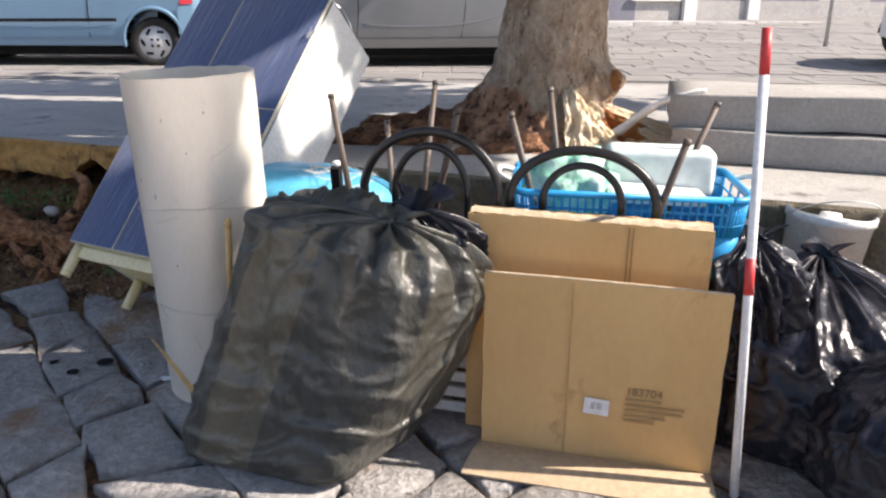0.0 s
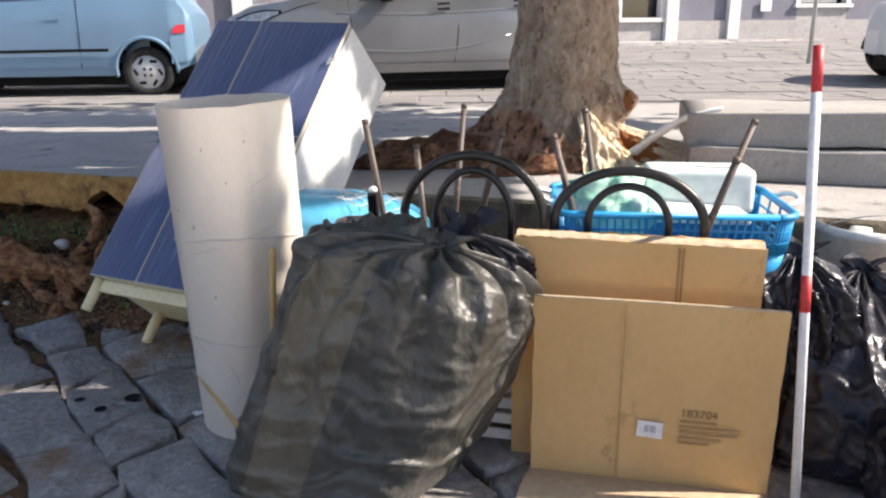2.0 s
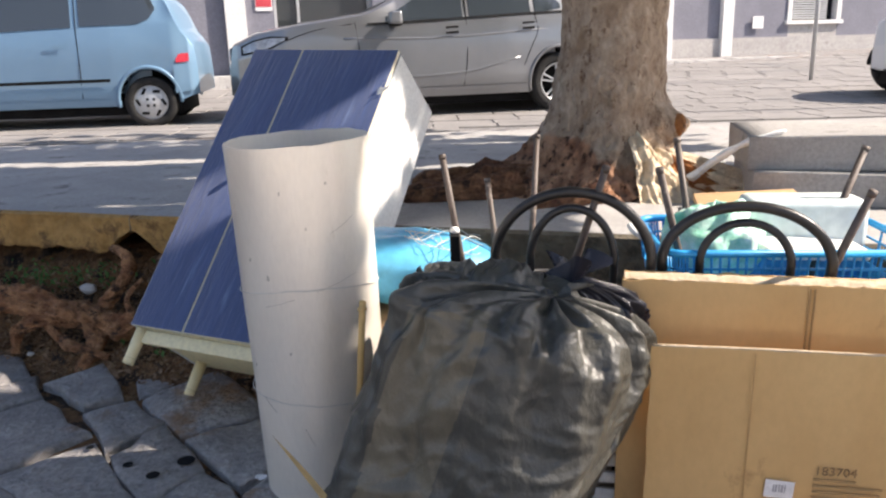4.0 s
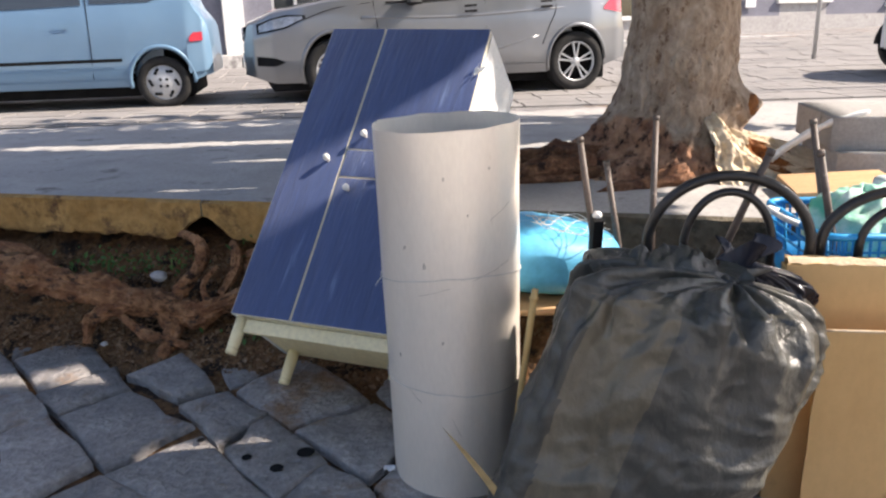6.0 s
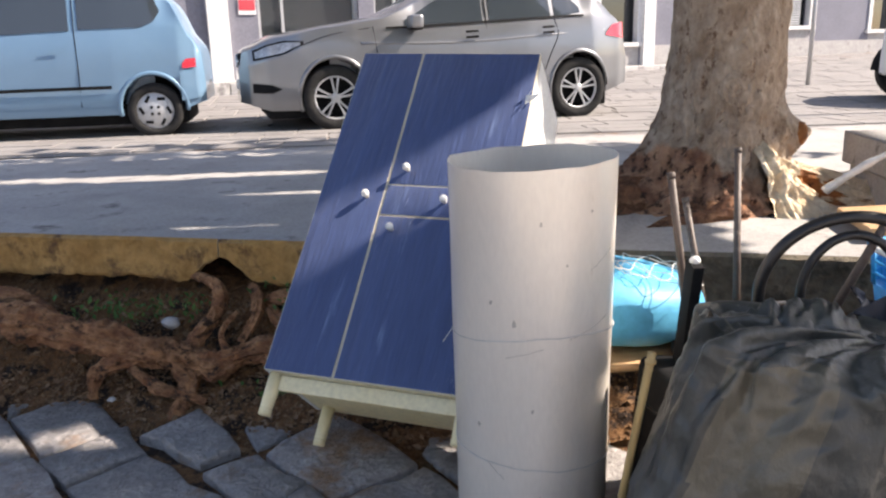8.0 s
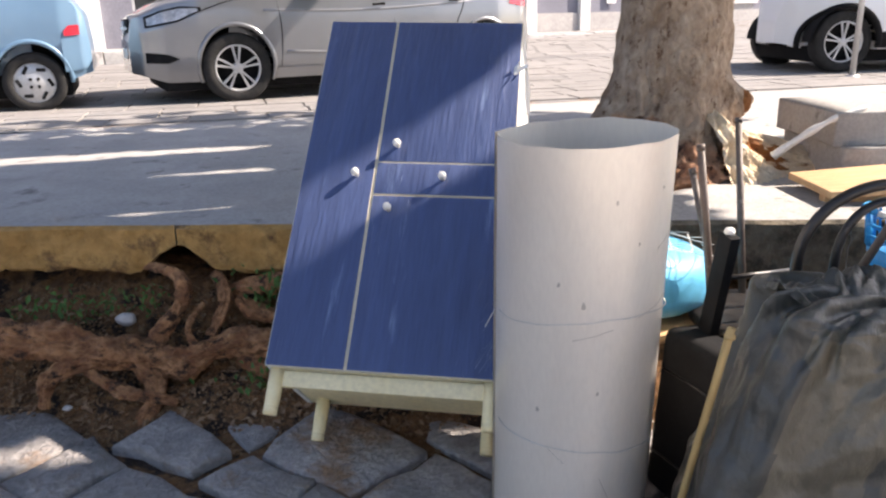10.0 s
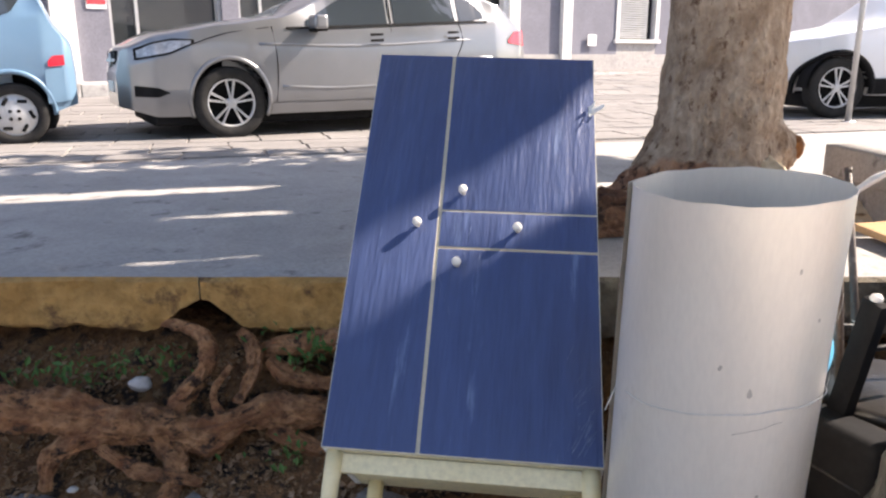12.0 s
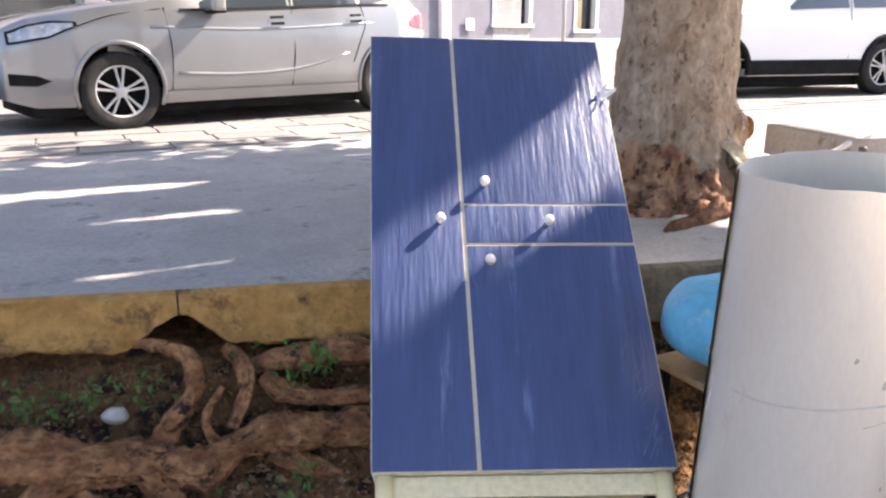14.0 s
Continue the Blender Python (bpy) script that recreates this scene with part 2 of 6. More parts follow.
PLASTERW = mat("white_plaster", (0.66, 0.65, 0.64), (0.74, 0.73, 0.72), 1.5, 0.9, bump=0.2, fine=30, c3=(0.55, 0.54, 0.53), spot=0.62)
PLINTH = mat("stone_plinth", (0.36, 0.34, 0.33), (0.46, 0.44, 0.42), 3, 0.85, bump=0.4, fine=20, c3=(0.27, 0.25, 0.24), spot=0.58)
FAREDGE = mat("far_kerb_stone", (0.40, 0.39, 0.38), (0.50, 0.49, 0.47), 4, 0.85, bump=0.4, fine=16, c3=(0.2, 0.19, 0.19), spot=0.55, spot_scale=3)
SHUTTER = mat("shutter", (0.36, 0.37, 0.38), (0.45, 0.46, 0.47), 3, 0.6, bump=0.1)
SIGNRED = mat("sign_red", (0.5, 0.04, 0.06), (0.58, 0.07, 0.09), 5, 0.5, bump=0.0)
STEELPOLE = mat("galvanised_post", (0.5, 0.5, 0.5), (0.6, 0.6, 0.6), 5, 0.45, metal=0.6, bump=0.05)
DIRT = mat("dirt", (0.46, 0.41, 0.35), (0.58, 0.53, 0.46), 40, 0.9, bump=0.0)
PEBBLE = mat("pebble", (0.42, 0.40, 0.39), (0.55, 0.53, 0.51), 14, 0.8, bump=0.4)

# dull black plastics and rubber throw back little light
for dull, level in ((TRIM, 0.12), (TYRE, 0.2), (BAGB, 0.3)):
    dull.node_tree.nodes["Principled BSDF"].inputs["Specular IOR Level"].default_value = level


# ---- mesh helpers ----
def part(name, bm, material, parent=None, label="", smooth=True):
    """Links a bmesh as one mesh object under a thing or a part."""
    me = bpy.data.meshes.new(name)
    bmesh.ops.recalc_face_normals(bm, faces=bm.faces)
    for f in bm.faces:
        f.smooth = smooth
    bm.to_mesh(me)
    bm.free()
    for m in material if isinstance(material, (list, tuple)) else [material]:
        me.materials.append(m)
    ob = new(name, me)
    ob.parent = parent
    if label:
        ob["label"] = label
    return ob


def thing(name, m, label, category, group=""):
    ob = tagged(new(name), label, category, group)
    ob.empty_display_size = 0.1
    ob.matrix_basis = m
    return ob


def sharp(ob, deg=35):
    ob.data.set_sharp_from_angle(angle=radians(deg))
    return ob


def box_bm(sx, sy, sz, m=None, bevel=0.0, seg=2):
    bm = bmesh.new()
    bmesh.ops.create_cube(bm, size=1)
    bmesh.ops.scale(bm, vec=(sx, sy, sz), verts=bm.verts)
    if bevel:
        bmesh.ops.bevel(bm, geom=bm.edges[:], offset=bevel, segments=seg, affect="EDGES", profile=0.7)
    if m is not None:
        bmesh.ops.transform(bm, matrix=m, verts=bm.verts)
    return bm


def at(x, y, z):
    return Matrix.Translation((x, y, z))


def grid_bm(rows, close=False, cap=False, bm=None):
    """A skin over rows of points; close joins each row's end to its start."""
    bm = bm or bmesh.new()
    vs = [[bm.verts.new(p) for p in r] for r in rows]
    n = len(rows[0])
    for a, b in zip(vs, vs[1:]):
        for i in range(n if close else n - 1):
            j = (i + 1) % n
            bm.faces.new((a[i], a[j], b[j], b[i]))
    if cap:
        bm.faces.new(vs[0][::-1])
        bm.faces.new(vs[-1])
    return bm


def sweep_bm(pts, radii, sides=10, bm=None, wobble=0.0, freq=6.0, flat=1.0, fine=0.0, groove=0.0):
    """A tube along points, with its own radius at each; wobble roughens it like bark."""
    pts = [Vector(p) for p in pts]
    rows, side, run = [], None, 0.0
    for i, p in enumerate(pts):
        run += (p - pts[i - 1]).length if i else 0.0
        d = (pts[min(i + 1, len(pts) - 1)] - pts[max(i - 1, 0)]).normalized()
        if side is None:
            side = d.orthogonal().normalized()
        side = (side - d * side.dot(d)).normalized()
        up = d.cross(side)
        r = radii if isinstance(radii, (int, float)) else radii[i]
        row = []
        for k in range(sides):
            a = 2 * math.pi * k / sides
            q = p + (side * math.cos(a) + up * math.sin(a) * flat) * r
            if wobble:
                q += (q - p) * (wobble * noise.noise(q * freq) * 2 + fine * (0.6 - 2 * abs(noise.noise(q * freq * 3.1))))
            if groove:
                f = noise.noise(Vector((math.cos(a) * 2.3, math.sin(a) * 2.3, run * 3.0 + pts[0].x * 7)))
                q += (q - p) * groove * (0.35 - 2.2 * abs(f))
            row.append(q)
        rows.append(row)
    return grid_bm(rows, close=True, cap=True, bm=bm)


def curve_pts(pts, n):
    """A smooth line through points (Catmull-Rom), n points a span."""
    P = [Vector(p) for p in pts]
    P = [2 * P[0] - P[1], *P, 2 * P[-1] - P[-2]]
    out = []
    for a, b, c, d in zip(P, P[1:], P[2:], P[3:]):
        for k in range(n):
            t = k / n
            out.append(0.5 * (2 * b + (c - a) * t + (2 * a - 5 * b + 4 * c - d) * t * t + (3 * b - a - 3 * c + d) * t ** 3))
    return out + [P[-2]]


def lerp_table(table, x):
    """Piecewise-linear value of a table of (x, value), smoothed at the knots."""
    if x <= table[0][0]:
        return table[0][1]
    for (a, va), (b, vb) in zip(table, table[1:]):
        if x <= b:
            t = (x - a) / (b - a)
            t = t * t * (3 - 2 * t) * 0.35 + t * 0.65
            return va + (vb - va) * t
    return table[-1][1]


def lathe_bm(profile, sides=32, m=None, bm=None):
    rows = [[(r * math.cos(2 * math.pi * k / sides), r * math.sin(2 * math.pi * k / sides), z) for k in range(sides)] for r, z in profile]
    if m is not None:
        rows = [[m @ Vector(p) for p in r] for r in rows]
    return grid_bm(rows, close=True, bm=bm)


def smooth01(t):
    t = max(0.0, min(1.0, t))
    return t * t * (3 - 2 * t)


# ---- ground, kerb slabs, road ----
def kerb_y(x):
    return 3.18 - 0.28 * x


def road_z(x, y):
    return 0.6 + 0.042 * max(0.0, min(y, 22) - 9.6)


def ground_z(x, y):
    d = (y - kerb_y(x)) / 1.04
    low = -0.035 + 0.012 * noise.noise(Vector((x * 3, y * 3, 0)))
    if d < -0.6:
        return low
    bank = smooth01((d + 0.55) / 0.5) * 0.13 + smooth01((d + 0.22) / 0.32) * 0.20 + smooth01((d - 0.0) / 0.25) * 0.09
    rough = (0.05 * noise.noise(Vector((x * 4, y * 4, 2))) + 0.025 * noise.noise(Vector((x * 11, y * 11, 2)))) * smooth01((d + 0.5) / 0.3)
    z = low + bank + (rough if d < 0.3 else 0)
    return z if d < 0.6 else max(z, min(0.54, 0.35 + d)) if d < 2 else road_z(x, y) - 0.05


def spaced(lo, hi, step, reach):
    mid = list(np.arange(lo, hi + step / 2, step))
    out = [1.5, 4, 10, 30, 90, 300, 900]
    return [lo - o for o in reversed(out) if o < reach] + mid + [hi + o for o in out if o < reach]


gx, gy = spaced(-4.2, 3.0, 0.04, 1000), spaced(2.2, 4.6, 0.04, 1000)
tagged(part("ground", grid_bm([[(x, y, ground_z(x, y)) for x in gx] for y in gy]), SOIL), "bare brown earth with a bank under the broken kerb", "ground", kind="structure")

pavement = tagged(new("pavement"), "raised grey concrete pavement with a broken tan kerb edge", "pavement", kind="structure")
JOINTS = [-7.5, -4.2, -1.69, -0.42, 0.78, 2.9, 5.4, 8.5]
for j, (x0, x1) in enumerate(zip(JOINTS, JOINTS[1:])):
    bm = bmesh.new()
    n = int((x1 - x0) / 0.022)
    tops = []
    for i in range(n + 1):
        x = x0 + 0.0025 + (x1 - x0 - 0.005) * i / n
        y = kerb_y(x) + 0.012 * noise.noise(Vector((x * 2.1, 5, 0)))
        near = min(abs(x - x0), abs(x1 - x))
        low = 0.415 - 0.02 * (x + 1.7) * (x > -1.7) + 0.026 * noise.noise(Vector((x * 4, 1, 0))) + 0.018 * noise.noise(Vector((x * 13, 1, 0))) + 0.008 * noise.noise(Vector((x * 31, 1, 0)))
        low += 0.105 * smooth01(1 - near / 0.17) * (1 if (j in (1, 2) and abs((x0 if abs(x - x0) < abs(x1 - x) else x1) + 1.69) < 0.01) else 0)
        crumble = 0.008 * abs(noise.noise(Vector((x * 9, 3, 0))))
        row = [(x, y + 0.30, low + 0.01), (x, y + 0.01, low)]
        for k in range(1, 12):
            zz = low + (0.588 - low) * k / 11
            row.append((x, y + 0.018 * noise.noise(Vector((x * 5, 0, zz * 9))) + 0.009 * noise.noise(Vector((x * 19, 0, zz * 24))), zz))
        row.append((x, y + 0.02 + crumble, 0.6))
        tops.append(row)
    grid_bm(tops, bm=bm)
    for f in bm.faces:
        f.material_index = 1
    ys = [0.02, 0.08, 0.16, 0.26, 0.4, 0.6, 0.85, 1.2, 1.6, 2.1, 2.7, 3.4]
    deck = []
    for i in range(n + 1):
        x = x0 + (x1 - x0) * i / n
        y = kerb_y(x) + 0.012 * noise.noise(Vector((x * 2.1, 5, 0)))
        end = 6.95 + 0.06 * x
        deck.append([(x, y + 0.02 + (end - y - 0.02) * (d - 0.02) / 3.38, 0.6 + (0.007 * noise.noise(Vector((x * 1.7, d * 1.7, 4))) if d > 0.03 else 0)) for d in ys])
    before = len(bm.faces)
    grid_bm(deck, bm=bm)
    bm.faces.ensure_lookup_table()
    for f in bm.faces[before:]:
        f.material_index = 0
    for end in (0, n):
        a, d = tops[end], deck[end]
        bm.faces.new([bm.verts.new(p) for p in a + d[1:] + [(d[-1][0], d[-1][1], 0.4)]]).material_index = 0
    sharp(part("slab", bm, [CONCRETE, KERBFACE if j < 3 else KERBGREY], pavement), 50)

tagged(part("road", grid_bm([[(x, y, road_z(x, y) - 0.012) for x in (-60, -20, -8, 0, 8, 20, 60)] for y in (6.9, 8, 9.6, 11, 13, 16, 20, 22)]), BASALT), "light stone-paved street behind the pavement", "road", kind="structure")

# unseen street, added so its pale sunlit stone fills the pile's front
bm = grid_bm([[(x, y, 0.004 - 0.004 * (y > -0.5)) for x in (-60, -20, -6, 0, 6, 20, 60)] for y in (-16, -10, -5, -2, -0.75)])
tagged(part("street_south", bm, BOUNCEPAVE), "unseen pale stone street added to bounce light onto the pile", "road", kind="structure")

# ---- the cupboard leaning on the kerb ----
def cupboard():
    u = Vector((0.9055, -0.4242, 0.0096)).normalized()
    v = Vector((0.2889, 0.6329, 0.7184))
    v = (v - u * u.dot(v)).normalized()
    back = -u.cross(v)
    m = Matrix((u, back, v)).transposed().to_4x4()
    m.translation = (-1.3792, 2.8224, 0.3535)
    W, H, T = 0.721, 1.355, 0.40
    c = thing("cupboard", m, "blue laminate kitchen cupboard on cream legs, leaning back against the kerb", "cupboard")
    for x in (0.009, W - 0.009):
        sharp(part("side_panel", box_bm(0.018, T - 0.02, H, at(x, T / 2 + 0.01, H / 2), 0.003), WHITELAM, c, "white side panel"))
    sharp(part("top_panel", box_bm(W - 0.04, T - 0.03, 0.018, at(W / 2, T / 2 + 0.01, H - 0.010), 0.002), WHITELAM, c))
    sharp(part("bottom_panel", box_bm(W - 0.04, T - 0.03, 0.018, at(W / 2, T / 2 + 0.012, 0.010), 0.002), UNDER, c))
    sharp(part("back_panel", box_bm(W - 0.04, 0.006, H - 0.04, at(W / 2, T - 0.006, H / 2), 0), WHITELAM, c))
    sharp(part("apron", box_bm(W - 0.10, 0.02, 0.05, at(W / 2, 0.035, -0.027), 0.004), UNDER, c))

    def front(name, x0, x1, z0, z1, knob):
        d = sharp(part(name, box_bm(x1 - x0, 0.018, z1 - z0, at((x0 + x1) / 2, 0.0, (z0 + z1) / 2), 0.0025), BLUELAM, c))
        e = bmesh.new()
        for px, pz, sx, sz in (((x0 + x1) / 2, z1 + 0.0005, x1 - x0, 0.003), ((x0 + x1) / 2, z0 - 0.0005, x1 - x0, 0.003), (x0 - 0.0005, (z0 + z1) / 2, 0.003, z1 - z0), (x1 + 0.0005, (z0 + z1) / 2, 0.003, z1 - z0)):
            bmesh.ops.create_cube(e, size=1, matrix=at(px, 0.0005, pz) @ Matrix.Diagonal((sx, 0.016, sz, 1)))
        part("edge_band", e, EDGE, d, "cream edge band", smooth=False)
        kx, kz = knob
        kb = lathe_bm([(0.0, 0.0), (0.007, 0.0), (0.007, 0.012), (0.012, 0.016), (0.014, 0.024), (0.012, 0.031), (0.006, 0.034), (0.0, 0.0345)], 18, at(kx, -0.009, kz) @ pose(0, 0, 0, 90))
        part("knob", kb, KNOB, d, "white plastic knob")

    front("left_door", 0.002, 0.250, 0.002, H, (0.193, 0.677))
    front("upper_door", 0.260, W - 0.002, 0.737, H, (0.322, 0.797))
    front("drawer", 0.260, W - 0.002, 0.610, 0.731, (0.490, 0.671))
    front("lower_door", 0.260, W - 0.002, 0.002, 0.602, (0.320, 0.548))
    part("bare_strip", box_bm(W - 0.264, 0.010, 0.007, at((0.260 + W) / 2, 0.002, 0.606)), PLYWOOD, c, "bare brown strip under the drawer", smooth=False)
    part("divider", box_bm(0.008, 0.012, H - 0.004, at(0.255, 0.002, H / 2)), EDGE, c, "cream dividing strip", smooth=False)
    bm = bmesh.new()
    for k, (a, l, w) in enumerate(((0.2, 0.05, 0.02), (0.9, 0.035, 0.016), (-0.4, 0.03, 0.012))):
        r = [(W - 0.02 + l * t * math.cos(a), -0.010 - 0.02 * t * t - 0.003 * k, 1.13 + l * t * math.sin(a)) for t in (0, 0.33, 0.66, 1)]
        grid_bm([[(p[0], p[1], p[2] - w * (1 - i / 4)) for i, p in enumerate(r)], r, [(p[0], p[1] - 0.001, p[2] + w * (1 - i / 4)) for i, p in enumerate(r)]], bm=bm)
    part("torn_laminate", bm, WHITELAM, c, "torn white laminate flake")
    for x, y in ((0.03, 0.03), (W - 0.03, 0.03), (0.075, T - 0.05), (W - 0.075, T - 0.05)):
        leg = lathe_bm([(0.0, 0.0), (0.0235, 0.0), (0.023, -0.06), (0.0215, -0.112), (0.0195, -0.115), (0.0215, -0.118), (0.021, -0.138), (0.0, -0.139)], 20, at(x, y, 0))
        part("leg", leg, CREAM, c)
    scuff = random.Random(7)
    bm = bmesh.new()
    for k in range(46):
        x, z = W - 0.03 - abs(scuff.gauss(0, 0.06)), 0.02 + abs(scuff.gauss(0, 0.09))
        l, a = scuff.uniform(0.02, 0.07), radians(scuff.gauss(62, 9))
        x1, z1 = min(W - 0.006, x + l * math.cos(a)), z + l * math.sin(a)
        sweep_bm([(x, -0.0092, z), ((x + x1) / 2, -0.0096, (z + z1) / 2 + 0.002), (x1, -0.0092, z1)], scuff.uniform(0.0004, 0.0011), 4, bm=bm)
    for k in range(22):
        x, z = 0.34 + scuff.gauss(0, 0.05), 0.45 + scuff.gauss(0, 0.07)
        sweep_bm([(x, -0.0092, z), (x + scuff.gauss(0, 0.006), -0.0094, z + scuff.uniform(0.01, 0.05))], scuff.uniform(0.0004, 0.0008), 4, bm=bm)
    tagged(part("scuffing", bm, SCUFF, c), "pale scuffs worn into the laminate", kind="stuff")
    # the carcass stands racked and slightly twisted
    for ob in c.children_recursive:
        for q in ob.data.vertices:
            x, y, z = q.co
            q.co = (x - 0.029 * z, y + 0.038 * (x - 0.36) * z, z)


cupboard()


# ---- the rolled sheet-metal tube ----
def metal_tube():
    base, top = Vector((-0.583, 2.338, 0)), Vector((-0.600, 2.262, 1.10))

    def radius(a):
        """The roll's outer radius by angle: the loose outer end lifts towards 150 degrees."""
        da = (a - radians(150)) % (2 * math.pi) - 2 * math.pi
        return 0.198 + 0.022 * math.exp(da / 0.35)

    tb = thing("sheet_metal_tube", at(*base), "tall rolled tube of dull galvanised sheet, standing on end", "tube")
    n, turn = 128, 2 * math.pi + 0.87
    rows, rows_in = [], []
    for i in range(31):
        t = i / 30
        c = (top - base) * t
        row, inn = [], []
        for k in range(n + 1):
            f = k / n
            a = radians(100) + turn * f
            r = (radius(a) if f > 0.5 else 0.196 + 0.018 * math.exp(-((a - radians(150)) / 0.4) ** 2)) + 0.004 * (f - 0.5) + 0.0018 * noise.noise(Vector((math.cos(a) * 1.5, math.sin(a) * 1.5, t * 4))) + 0.003 * math.sin(2 * a + 0.4) * t
            h = c.z + (0.008 * math.sin(a + 1.2) + 0.004 * noise.noise(Vector((a * 3, 0, 0)))) * (1 if i == 30 else 0)
            row.append((c.x + r * math.cos(a), c.y + r * math.sin(a), h))
            inn.append((c.x + (r - 0.0018) * math.cos(a), c.y + (r - 0.0018) * math.sin(a), h))
        rows.append(row)
        rows_in.append(inn)
    bm = grid_bm(rows + rows_in[::-1] + rows[:1])
    bmesh.ops.remove_doubles(bm, verts=bm.verts, dist=0.00001)
    sharp(part("sheet", bm, ZINC, tb), 50)
    for zz, sag, ph in ((0.685, 0.022, 0.5), (0.35, 0.012, 2.0)):
        pts = []
        for k in range(49):
            a = radians(150) + 2 * math.pi * k / 48
            t = zz / 1.1
            r = radius(a) + 0.0045
            c = (top - base) * t
            pts.append((c.x + r * math.cos(a), c.y + r * math.sin(a), zz + sag * math.sin(a * 1.5 + ph) + 0.004 * noise.noise(Vector((a * 4, 1, 0)))))
        if zz > 0.5:
            pts = [(pts[0][0] - 0.05, pts[0][1] - 0.03, pts[0][2] - 0.06)] + pts
        part("string", sweep_bm(pts, 0.0014, 6), STRING, tb, "thin pale string tied round")
    for a0, a1, z0, z1 in ((-75, -40, 0.70, 0.735), (-118, -92, 0.655, 0.68), (-60, -38, 0.86, 0.90), (-132, -120, 0.36, 0.32), (-95, -88, 0.28, 0.22)):
        pts = []
        for k in range(9):
            f = k / 8
            a, zz = radians(a0 + (a1 - a0) * f), z0 + (z1 - z0) * f + 0.004 * noise.noise(Vector((k * 0.9, z0, 0)))
            t = zz / 1.1
            c, r = (top - base) * t, radius(a) + 0.0036
            pts.append((c.x + r * math.cos(a), c.y + r * math.sin(a), zz))
        part("scratch", sweep_bm(pts, 0.0006, 5), DIRT, tb, "brownish scratch")
    stain = random.Random(4)
    for a, zz, s in ((-112, 0.745, 0.012), (-95, 0.98, 0.007), (-60, 1.0, 0.006), (-128, 0.79, 0.008), (-78, 0.88, 0.005), (-100, 0.52, 0.008), (-140, 0.46, 0.010)):
        bm = bmesh.new()
        a, t = radians(a), zz / 1.1
        c = (top - base) * t
        r = radius(a) + 0.0045
        ring = []
        for k in range(9):
            b = 2 * math.pi * k / 9
            q = s * stain.uniform(0.4, 1.1)
            aa = a + q * 0.6 * math.cos(b) / r
            ring.append(bm.verts.new((c.x + r * math.cos(aa), c.y + r * math.sin(aa), zz + q * math.sin(b))))
        bm.faces.new(ring)
        part("dirt_mark", bm, DIRT, tb, "small brown dirt mark")


metal_tube()


